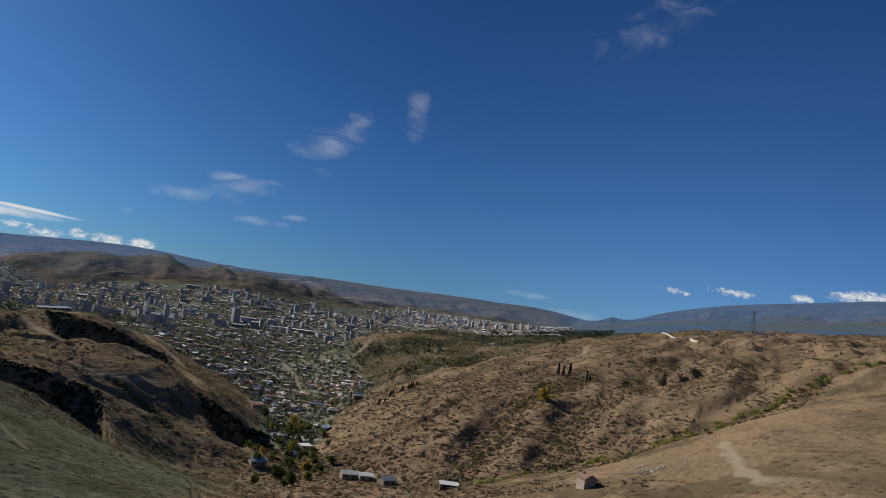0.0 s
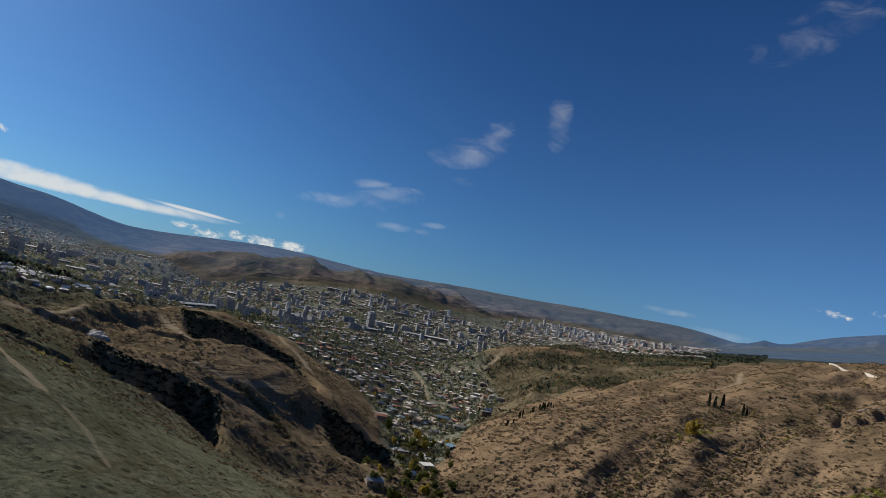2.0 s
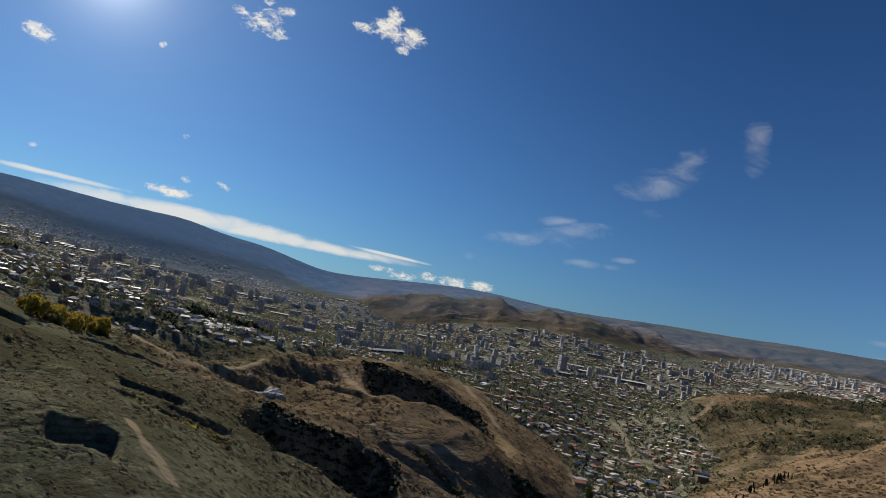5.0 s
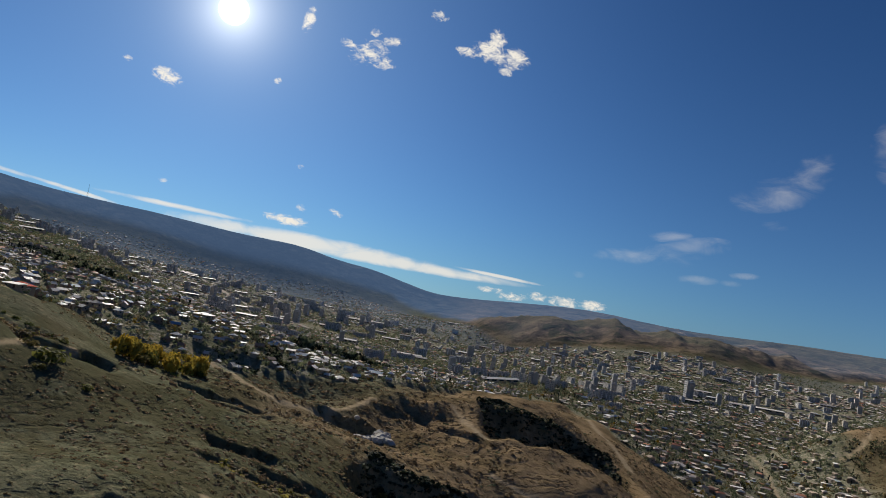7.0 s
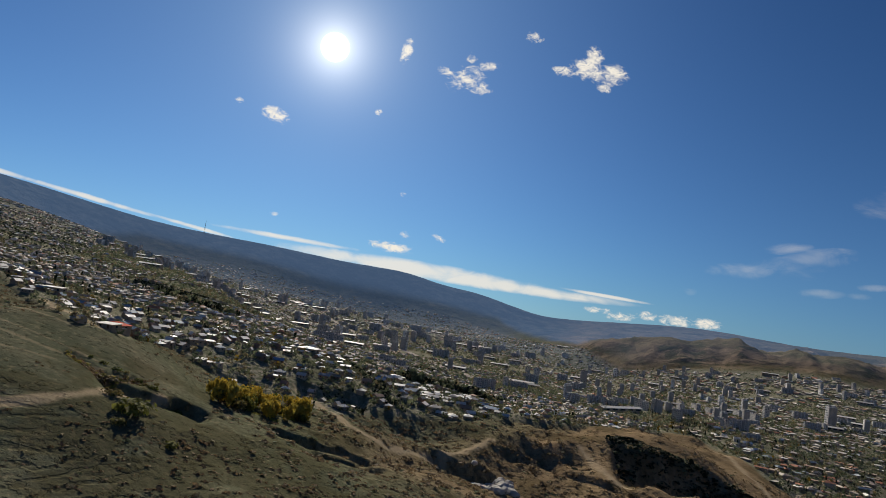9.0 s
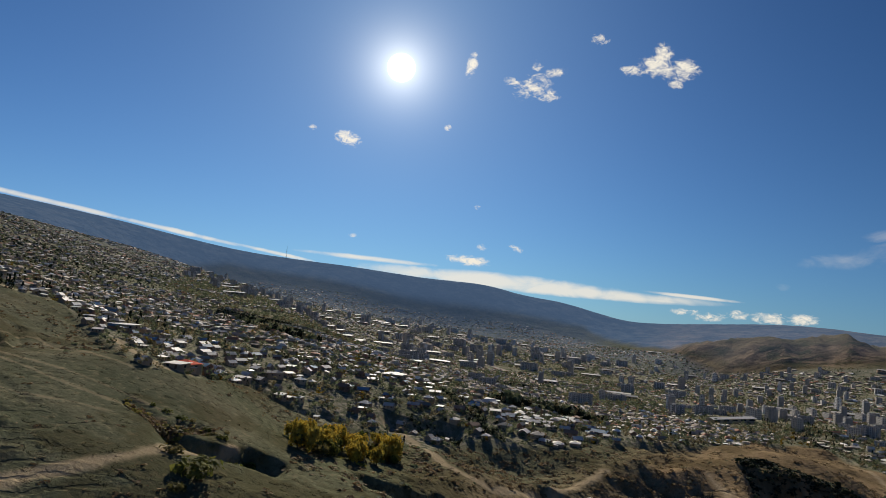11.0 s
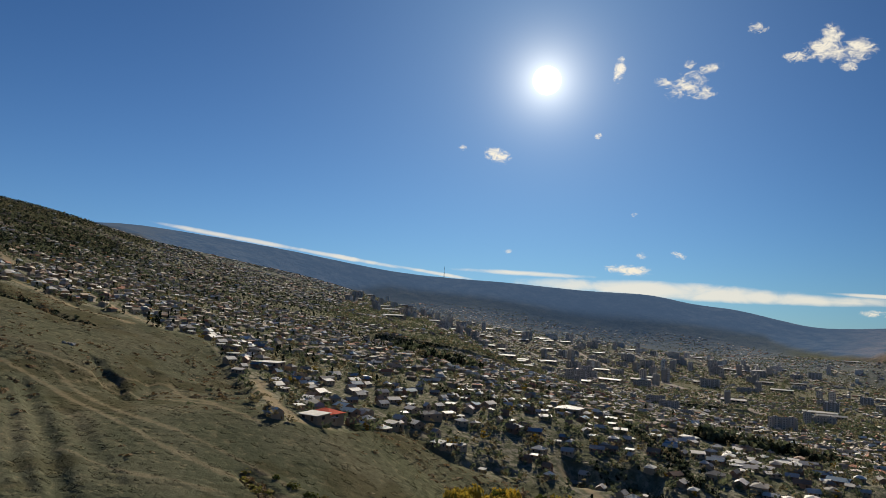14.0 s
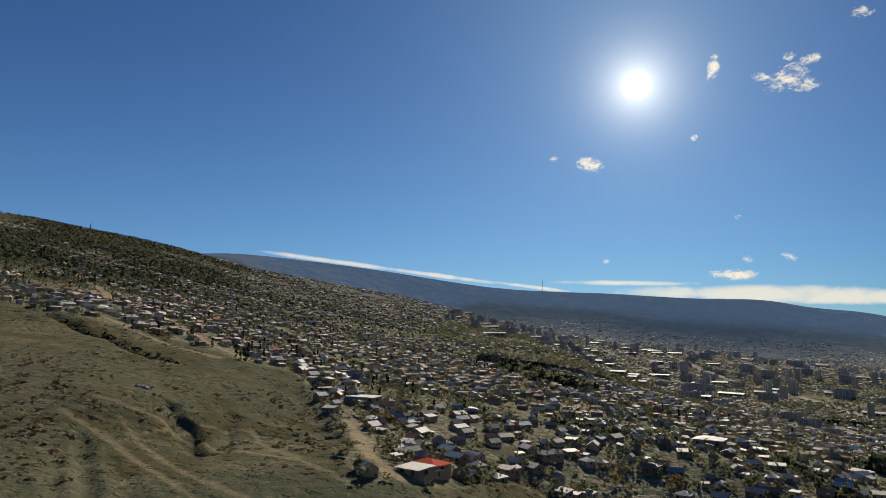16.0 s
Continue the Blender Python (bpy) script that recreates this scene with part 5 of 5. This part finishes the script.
def stuff_plants(name, label, category, x, y, size, tall, n, kind, clump, mats, seed):
    """Many plants as one mesh: each is a handful of leaf sheets."""
    if not len(x):
        return
    g = np.random.default_rng(seed)
    z = land(x, y)
    shapes = [clumps(np.random.default_rng(seed + i), n, kind, clump)[0] for i in range(6)]
    pick = g.integers(6, size=len(x))
    a = g.random(len(x)) * 2 * np.pi
    base = np.stack(shapes)[pick]
    c, s = np.cos(a)[:, None], np.sin(a)[:, None]
    vx = (base[..., 0] * c - base[..., 1] * s) * size[:, None] + x[:, None]
    vy = (base[..., 0] * s + base[..., 1] * c) * size[:, None] + y[:, None]
    vz = base[..., 2] * tall[:, None] + z[:, None] - 0.3
    verts = np.stack([vx, vy, vz], -1).reshape(-1, 3)
    me = bpy.data.meshes.new(name)
    count = len(verts) // 4
    me.vertices.add(len(verts))
    me.vertices.foreach_set("co", verts.ravel().astype(np.float32))
    me.loops.add(4 * count)
    me.loops.foreach_set("vertex_index", np.arange(4 * count, dtype=np.int32))
    me.polygons.add(count)
    me.polygons.foreach_set("loop_start", np.arange(0, 4 * count, 4, dtype=np.int32))
    which = np.repeat(g.choice(len(mats), size=len(x), p=[m[1] for m in mats]), n)
    for m, _ in mats:
        me.materials.append(m)
    me.polygons.foreach_set("material_index", which.astype(np.int32))
    me.update(calc_edges=True)
    tagged(new(name, me), label, category, kind="stuff")


def scatter(n, yaw0, yaw1, r0, r1, seed, even=0.5):
    g = np.random.default_rng(seed)
    a = np.radians(g.uniform(yaw0, yaw1, n))
    r = (g.uniform(r0 ** (2 * even), r1 ** (2 * even), n)) ** (0.5 / even)
    return CX - np.sin(a) * r, CY + np.cos(a) * r, g


FAR_GREEN = leaf_material("town_green_leaves", (0.105, 0.128, 0.072), (0.19, 0.20, 0.11), 0.35, True)
FAR_OLIVE = leaf_material("town_olive_leaves", (0.18, 0.155, 0.085), (0.27, 0.22, 0.125), 0.35, True)
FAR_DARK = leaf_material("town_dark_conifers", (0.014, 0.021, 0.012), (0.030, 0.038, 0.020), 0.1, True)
FAR_GOLD = leaf_material("town_yellow_leaves", (0.25, 0.16, 0.02), (0.15, 0.11, 0.025), 0.35, True)
FAR_LIME = leaf_material("gully_bush_leaves", (0.20, 0.19, 0.045), (0.32, 0.26, 0.07), 0.45, True)
SCRUB = leaf_material("dry_scrub_twigs", (0.165, 0.118, 0.066), (0.24, 0.168, 0.094), 0.35, True)


def plant_far():
    x, y, g = scatter(84000, 0, 122, 1000, 4100, 41, 0.45)
    keep = (town_mask(x, y) > 0.35) & (fbm(x, y, 130, 3, 63) + g.uniform(-0.5, 0.5, len(x)) > -0.25)
    x, y = x[keep], y[keep]
    s = g.uniform(4.0, 8.5, len(x))
    hill = polar(x, y)[0] > 66
    stuff_plants("hillside_trees", "dark green trees between the houses of the hillside", "trees", x[hill], y[hill], 0.75 * s[hill], 0.75 * s[hill] * g.uniform(0.6, 1.0, hill.sum()), 8, "round", 0.22, [(FAR_GREEN, 0.5), (FAR_DARK, 0.5)], 43)
    x, y, s = x[~hill], y[~hill], s[~hill]
    stuff_plants("city_trees", "green and olive trees between the roofs of the far city", "trees", x, y, s, s * g.uniform(0.6, 1.0, len(x)), 8, "round", 0.22, [(FAR_GREEN, 0.74), (FAR_OLIVE, 0.26)], 42)
    # larger trees shade the houses of the valley floor
    x, y, g = scatter(3000, -2, 25, 400, 1700, 61, 0.55)
    keep = (town_mask(x, y) > 0.3) & clear_of(x, y, 1.0) & (fbm(x, y, 60, 3, 65) + g.uniform(-0.5, 0.5, len(x)) > -0.3)
    x, y = x[keep], y[keep]
    s = g.uniform(3.4, 7.6, len(x))
    stuff_plants("valley_trees", "large green and olive trees between the valley houses", "trees", x, y, s, s * g.uniform(0.7, 1.15, len(x)), 30, "round", 0.13, [(FAR_GREEN, 0.45), (FAR_OLIVE, 0.37), (FAR_DARK, 0.12), (FAR_GOLD, 0.06)], 62)
    x, y, g = scatter(19000, 0, 122, 340, 1050, 21, 0.62)
    keep = (town_mask(x, y) > 0.35) & clear_of(x, y, 1.0) & (fbm(x, y, 90, 3, 64) + g.uniform(-0.6, 0.6, len(x)) > -0.45)
    x, y = x[keep], y[keep]
    n = len(x)
    s = g.uniform(2.8, 5.6, n) * np.interp(polar(x, y)[0], [22, 34], [1.25, 1.0])
    stuff_plants("town_trees", "green and olive trees between the houses of the town", "trees", x, y, s, s * g.uniform(0.65, 1.0, n), 17, "round", 0.155, [(FAR_GREEN, 0.6), (FAR_OLIVE, 0.37), (FAR_GOLD, 0.03)], 22)
    # trees and bushes in the yards, most of them below the house
    pick = np.nonzero(near_eye < 1250)[0]
    g = np.random.default_rng(35)
    pick = np.concatenate([pick, pick[g.random(len(pick)) < 0.55]])
    ang, gap = g.normal(0, 1.1, len(pick)), g.uniform(3.0, 6.0, len(pick))
    tx, ty = CX - hx[pick], CY - hy[pick]
    norm = np.hypot(tx, ty)
    x = hx[pick] + (tx * np.cos(ang) - ty * np.sin(ang)) / norm * gap
    y = hy[pick] + (tx * np.sin(ang) + ty * np.cos(ang)) / norm * gap
    keep = (town_mask(x, y) > 0.3) & clear_of(x, y, 0.5)
    x, y = x[keep], y[keep]
    s = g.uniform(1.8, 4.4, len(x))
    stuff_plants("yard_trees", "small fruit trees and bushes in the yards of the houses", "trees", x, y, s, s * g.uniform(0.6, 1.0, len(x)), 14, "round", 0.17, [(FAR_GREEN, 0.62), (FAR_OLIVE, 0.33), (FAR_GOLD, 0.05)], 36)
    x, y, g = scatter(1700, 0, 122, 400, 1150, 23, 0.5)
    keep = (town_mask(x, y) > 0.5) & (fbm(x, y, 140, 2, 71) > 0.15)
    x, y = x[keep], y[keep]
    s = g.uniform(4, 7, len(x))
    stuff_plants("town_cypresses", "dark cypresses and pines standing between the houses", "trees", x, y, s, s, 20, "column", 0.11, [(FAR_DARK, 1.0)], 24)
    # wooded slopes at the edge of the town and round the knoll
    x, y, g = scatter(9000, -14, 120, 420, 2300, 25, 0.5)
    a, r = polar(x, y)
    edge = (np.abs(town_mask(x, y, 60) - 0.5) < 0.42) & (fbm(x, y, 60, 2, 83) > np.where(a > 28, 0.5, 0.15))
    knoll = (a < 2) & (a > -11) & (r > 930) & (r < 1500) & (fbm(x, y, 120, 3, 73) > -0.15)
    valley = (a < 6) & (a > -2) & (r > 800) & (r < 1300)
    scarps = np.zeros(len(x), bool)
    for bx, by, facing, width, depth, back, front in (BITES[7], BITES[8], BITES[9]):
        scarps |= np.hypot(x - bx, y - by) < 0.75 * width
    keep = (edge | knoll | valley | scarps) & clear_of(x, y, 2) & (x < np.interp(y, [400, 700, 1000, 1600], [-30, -10, 400, 900]))
    x, y = x[keep], y[keep]
    s = g.uniform(3.5, 7.5, len(x))
    stuff_plants("wooded_slopes", "dark green scrub woodland on the slopes round the town", "woodland", x, y, s, s * g.uniform(0.7, 1.1, len(x)), 24, "round", 0.14, [(FAR_GREEN, 0.66), (FAR_OLIVE, 0.3), (FAR_GOLD, 0.04)], 26)
    # scrub wood between the brown hill and the knoll, and down its gullies
    x, y, g = scatter(24000, -15, 3, 600, 1800, 51)
    keep = (town_mask(x, y) < 0.3) & (fbm(x, y, 70, 3, 73) + g.uniform(-0.3, 0.3, len(x)) > -0.2) & (np.hypot((x + 85) / 70, (y - 1290) / 75) > 0.95) & (np.hypot((x - 5) / 42, (y - 1285) / 40) > 0.95) & clear_of(x, y, 2)
    keep &= y > np.interp(x, CREST_X, CREST_Y) + 8
    x, y = x[keep], y[keep]
    s = g.uniform(2.5, 6.0, len(x))
    stuff_plants("knoll_wood", "dark autumn scrub wood in the dip below the knoll", "woodland", x, y, s, s * g.uniform(0.6, 1.0, len(x)), 11, "round", 0.2, [(FAR_GREEN, 0.42), (FAR_OLIVE, 0.34), (FAR_DARK, 0.2), (FAR_GOLD, 0.04)], 52)
    gx, gy = [], []
    for line, width, depth in DITCHES[4:9]:
        for (x0, y0), (x1, y1) in zip(line, line[1:]):
            f = g.random(170)
            gx.append(x0 + (x1 - x0) * f + g.normal(0, 0.22 * width, 170))
            gy.append(y0 + (y1 - y0) * f + g.normal(0, 0.22 * width, 170))
    x, y = np.concatenate(gx), np.concatenate(gy)
    s = g.uniform(1.2, 3.4, len(x))
    stuff_plants("gully_scrub", "brown and green scrub along the gullies of the brown hill", "scrub", x, y, s, s * g.uniform(0.6, 1.0, len(x)), 10, "bush", 0.24, [(SCRUB, 0.45), (FAR_LIME, 0.3), (FAR_OLIVE, 0.25)], 54)
    # near-black growth laid thick, its colour deepening the shade on ravine sides
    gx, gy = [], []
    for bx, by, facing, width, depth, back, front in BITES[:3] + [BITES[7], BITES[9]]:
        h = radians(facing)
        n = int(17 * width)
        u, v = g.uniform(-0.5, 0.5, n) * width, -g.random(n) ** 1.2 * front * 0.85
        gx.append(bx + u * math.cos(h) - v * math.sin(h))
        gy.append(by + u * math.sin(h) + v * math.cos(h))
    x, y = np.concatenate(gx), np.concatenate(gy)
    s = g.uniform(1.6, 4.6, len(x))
    stuff_plants("ravine_scrub", "dark green scrub thickened to deepen the shade of steep ravine sides", "scrub", x, y, s, s * g.uniform(0.5, 0.9, len(x)), 8, "bush", 0.26, [(FAR_DARK, 0.9), (FAR_GREEN, 0.1)], 56)
    # tall dark trees on the banks inside the town
    gx, gy, gs = [], [], []
    for line, width in BANKS:
        for (x0, y0), (x1, y1) in zip(line, line[1:]):
            n = int(math.hypot(x1 - x0, y1 - y0) * 2.6)
            f = g.random(n)
            gx.append(x0 + (x1 - x0) * f + g.normal(0, 0.45 * width, n))
            gy.append(y0 + (y1 - y0) * f + g.normal(0, 0.45 * width, n))
            gs.append(g.uniform(0.3, 0.62, n) * width)
    x, y, s = np.concatenate(gx), np.concatenate(gy), np.concatenate(gs)
    stuff_plants("wooded_banks", "tall dark trees on the steep banks inside the town", "woodland", x, y, s, s * g.uniform(0.8, 1.2, len(x)), 16, "round", 0.19, [(FAR_DARK, 0.4), (FAR_GREEN, 0.45), (FAR_OLIVE, 0.15)], 58)
    # pine wood on the far plateau
    x, y, g = scatter(5200, -16, -6.5, 1500, 2350, 27)
    keep = fbm(x, y, 150, 3, 79) > -0.1
    x, y = x[keep], y[keep]
    s = g.uniform(5, 8, len(x))
    stuff_plants("pine_wood", "dark pine wood on the far plateau", "woodland", x, y, s, s * g.uniform(0.4, 0.8, len(x)), 18, "round", 0.16, [(FAR_DARK, 0.5), (FAR_GREEN, 0.5)], 28)
    x, y, g = scatter(30000, 70, 110, 850, 2350, 29)
    keep = hillside_wood(x, y) + 0.25 * (fbm(x, y, 200, 3, 75) > 0.3) > g.random(len(x))
    x, y = x[keep], y[keep]
    s = g.uniform(3, 6.5, len(x))
    stuff_plants("hill_wood", "dark wood on the hillside above the town", "woodland", x, y, s, s * g.uniform(0.6, 1.0, len(x)), 10, "round", 0.2, [(FAR_GREEN, 0.3), (FAR_DARK, 0.64), (FAR_OLIVE, 0.06)], 30)
    # dark hedge in the long ditch across the meadow
    hx0, hy0 = [], []
    line = DITCHES[-1][0]
    for (x0, y0), (x1, y1) in zip(line, line[1:]):
        n = int(2.6 * math.hypot(x1 - x0, y1 - y0))
        f = g.random(n)
        hx0.append(x0 + (x1 - x0) * f + g.normal(0, 1.5, n))
        hy0.append(y0 + (y1 - y0) * f + g.normal(0, 1.5, n))
    x, y = np.concatenate(hx0), np.concatenate(hy0)
    s = g.uniform(2.0, 4.4, len(x))
    stuff_plants("meadow_hedge", "dark brown and green hedge in the ditch across the meadow", "hedge", x, y, s, s * g.uniform(0.6, 1.0, len(x)), 12, "bush", 0.24, [(FAR_DARK, 0.5), (SCRUB, 0.3), (FAR_GREEN, 0.2)], 60)
    # dry scrub on the bare hills
    x, y, g = scatter(120000, -40, 96, 90, 1250, 31, 0.46)
    dens = fbm(x, y, 48, 4, 21, 0.6)
    a, r = polar(x, y)
    # the tan shoulder below the long gully is nearly bare
    tan = (x > 30) & (y < np.interp(x, [30, 106, 196, 334, 700], [380, 405, 440, 520, 760]))
    keep = (town_mask(x, y) < 0.2) & clear_of(x, y, 1.0) & (dens + g.uniform(-0.5, 0.5, len(x)) + np.where(a < 3, 0.75, np.where((a > 22) & (a < 50) & (r > 190) & (r < 540), 0.62, 0.06)) - 0.75 * tan > 0.2)
    x, y = x[keep], y[keep]
    s = g.uniform(0.8, 2.4, len(x)) ** 1.25 * np.where(polar(x, y)[0] < 3, 1.35, np.where(polar(x, y)[0] < 50, 1.25, 1.0)) * np.clip(polar(x, y)[1] / 330, 0.4, 1.0)
    stuff_plants("dry_scrub", "low dry brown scrub scattered over the bare hills", "scrub", x, y, s, s * g.uniform(0.45, 0.8, len(x)), 6, "bush", 0.3, [(SCRUB, 0.82), (FAR_OLIVE, 0.14), (FAR_GREEN, 0.04)], 32)


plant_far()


# ------------------------------------------------------------------ single buildings and landmarks


def put_house(label, x, y, turn, w, d, h, kind, rise, roof, wall, chimney=False):
    ob = house(label, w, d, h, kind, rise, roof, wall, chimney)
    ob.matrix_basis = pose(x, y, height(x, y) + 0.3, 0, 0, turn) @ Matrix.Diagonal((1, 1, 0.8, 1))
    ob["group"] = "first houses of the valley"
    return ob


put_house("small farmhouse with a whitish sheet gable roof on the valley floor", -33, 421, 20, 8.5, 6.5, 3.4, "gable", 1.6, ROOF_PALE, WALL_PLASTER)
put_house("low annexe with a grey lean-to roof beside the farmhouse", -23, 419, 15, 8, 6, 2.8, "shed", 0.8, ROOF_GREY, WALL_PLASTER)
put_house("white-roofed cottage at the foot of the brown hill", -11, 408, 35, 8, 7, 3.6, "gable", 2.0, ROOF_PALE, WALL_PLASTER)
put_house("dark shed with a pale flat sheet roof", 21, 377, 5, 9, 6, 2.8, "shed", 0.5, ROOF_PALE, DOOR_WOOD)
put_house("narrow two-storey cottage with a red-brown roof on the slope", 71, 300, 110, 6, 5.5, 4.4, "gable", 2.2, ROOF_RUST, WALL_PLASTER, True)
put_house("long whitish farm shed among the valley trees", -90, 598, 20, 15, 8, 3.4, "shed", 0.9, ROOF_PALE, WALL_PLASTER)
put_house("whitish lean-to beside the long farm shed", -84, 583, 20, 11, 7, 3.0, "shed", 0.8, ROOF_PALE, WALL_PLASTER)
put_house("grey house with a dark roof on the lower road", -76, 686, 10, 12, 8, 3.6, "hip", 1.8, ROOF_SLATE, WALL_PLASTER)
put_house("pale low hut in the valley trees", -74, 524, 40, 8, 6, 2.8, "shed", 0.7, ROOF_PALE, WALL_PLASTER)
put_house("small white hut with a steep roof", -76, 480, 60, 6, 5, 3.0, "gable", 1.6, ROOF_PALE, WALL_PLASTER)
put_house("weathered grey cottage under the dark slope", -87, 434, 30, 9, 7, 3.2, "gable", 1.7, ROOF_GREY, WALL_PLASTER)
put_house("blue-roofed house beside the valley road", -103, 763, 15, 12, 8, 3.8, "gable", 1.6, ROOF_BLUE, WALL_PLASTER)
put_house("house with a bright red hipped roof at the town's edge", -387, 305, 28, 9, 7.5, 2.6, "hip", 1.9, ROOF_RED, WALL_PLASTER)
put_house("low annexe with a white sheet roof by the red house", -379, 298, 28, 7.5, 6, 2.2, "shed", 0.6, ROOF_PALE, WALL_PLASTER)
put_house("long pale farm shed at the edge of the field", -500, 318, 40, 14, 6, 2.8, "shed", 0.5, ROOF_PALE, WALL_PLASTER)
put_house("large house with a pale hipped roof above the track", -470, 475, 35, 13, 10, 4.0, "hip", 1.8, ROOF_PALE, WALL_PLASTER)


def strut(bm, p, q, r):
    """A thin square bar between two points."""
    p, q = Vector(p), Vector(q)
    axis = (q - p).normalized()
    side = axis.orthogonal().normalized() * r
    other = axis.cross(side)
    a = [bm.verts.new(p + o) for o in (side, other, -side, -other)]
    b = [bm.verts.new(q + o) for o in (side, other, -side, -other)]
    for i in range(4):
        bm.faces.new([a[i], a[(i + 1) % 4], b[(i + 1) % 4], b[i]])
    bm.faces.new(b)


def pylon(x, y, h, turn):
    base = tagged(new("power_pylon"), "grey steel lattice power pylon on the plateau", "pylon", "power pylons")
    w = h * 0.11
    corner = [(-1, -1), (1, -1), (1, 1), (-1, 1)]

    def half(f):
        return w * (1 - 0.88 * min(1.0, f / 0.72))

    for cx, cy in corner:
        bm = bmesh.new()
        strut(bm, (cx * w, cy * w, -1), (cx * half(0.72), cy * half(0.72), 0.72 * h), 0.16)
        strut(bm, (cx * half(0.72), cy * half(0.72), 0.72 * h), (0, 0, h), 0.12)
        part("leg", bm, STEEL, base)
    levels = [0, 0.16, 0.3, 0.42, 0.53, 0.63, 0.72]
    for lo, hi in zip(levels, levels[1:]):
        bm = bmesh.new()
        for i in range(4):
            (ax, ay), (bx, by) = corner[i], corner[(i + 1) % 4]
            strut(bm, (ax * half(lo), ay * half(lo), lo * h), (bx * half(hi), by * half(hi), hi * h), 0.08)
            strut(bm, (bx * half(lo), by * half(lo), lo * h), (ax * half(hi), ay * half(hi), hi * h), 0.08)
        part("bracing", bm, STEEL, base)
    for f, reach in ((0.72, 0.2), (0.82, 0.16), (0.91, 0.12)):
        bm = bmesh.new()
        strut(bm, (-reach * h, 0, f * h), (reach * h, 0, f * h), 0.14)
        strut(bm, (-reach * h, 0, f * h), (0, 0, (f + 0.06) * h), 0.1)
        strut(bm, (reach * h, 0, f * h), (0, 0, (f + 0.06) * h), 0.1)
        part("crossarm", bm, STEEL, base)
    base.matrix_basis = pose(x, y, height(x, y), 0, 0, turn)


pylon(392, 905, 27, 20)
pylon(-1476, 339, 30, 60)


def mast(x, y, h):
    base = tagged(new("radio_mast"), "tall thin lattice radio mast on the far ridge", "mast", "radio masts")
    for i in range(3):
        a = i * 2.094
        bm = bmesh.new()
        strut(bm, (math.cos(a) * 0.05 * h, math.sin(a) * 0.05 * h, -3), (math.cos(a) * 0.6, math.sin(a) * 0.6, 0.8 * h), 0.5)
        part("leg", bm, STEEL, base)
    bm = bmesh.new()
    strut(bm, (0, 0, 0.75 * h), (0, 0, h), 0.4)
    part("aerial", bm, STEEL, base)
    base.matrix_basis = pose(x, y, height(x, y))


mast(-3960, 2366, 75)
mast(-2080, 98, 26)


def slab_wall(p, q, n):
    """A pale wall of concrete slabs along the plateau's edge."""
    base = tagged(new("slab_wall"), "pale low concrete slab wall along the plateau road", "wall", "walls of the plateau")
    p, q = Vector(p), Vector(q)
    f = np.linspace(0, 1, n + 1)
    zs = land(p.x + (q.x - p.x) * f, p.y + (q.y - p.y) * f)
    zs = np.convolve(np.pad(zs, 3, "edge"), np.ones(7) / 7, "valid")
    for i in range(n):
        a, b = p.lerp(q, i / n), p.lerp(q, (i + 0.96) / n)
        d = (b - a).normalized()
        m = Matrix(((d.x, -d.y, 0, a.x), (d.y, d.x, 0, a.y), (0, 0, 1, zs[i]), (0, 0, 0, 1)))
        part("slab", box(bmesh.new(), 0, -0.2, -2.5, (b - a).length, 0.2, 1.7, m), PALE_SLAB, base)


slab_wall((303, 975), (299, 826), 30)
slab_wall((338, 905), (408, 876), 18)


def rock_mesh(seed):
    bm = bmesh.new()
    bmesh.ops.create_icosphere(bm, subdivisions=2, radius=1.0)
    for v in bm.verts:
        v.co *= 1 + 0.4 * noise.noise(v.co * 1.3 + Vector((seed * 3.1, 0, 0))) + 0.28 * noise.noise(v.co * 3.5 + Vector((0, seed * 2.3, 0)))
        v.co.z *= 0.7
    return mesh_of(bm, "rock", STONE)


ROCKS = [rock_mesh(i) for i in range(4)]


def rocks(cx, cy, n, spread_m, size, label, group):
    for i in range(n):
        x, y = cx + rng.normal(0, spread_m), cy + rng.normal(0, spread_m * 0.6)
        ob = tagged(new("rock", ROCKS[rng.integers(4)]), label, "rock", group)
        s = size * rng.uniform(0.4, 1.2)
        ob.matrix_basis = pose(x, y, height(x, y) + 0.15 * s, rng.uniform(-20, 20), 0, rng.uniform(0, 360)) @ Matrix.Diagonal((s * rng.uniform(0.8, 1.5), s, s, 1))


rocks(-279, 440, 60, 6.0, 2.6, "pale broken limestone block in the small pit", "rocks of the pit")
rocks(97, 308, 26, 6, 0.6, "whitish rubble stone on the bare slope", "rubble of the slope")
rocks(-459, 231, 8, 2, 0.9, "pale field stone on the dry meadow", "field stones")
rocks(226, 640, 12, 6, 1.2, "pale cliff stone in the gully head", "cliff stones")
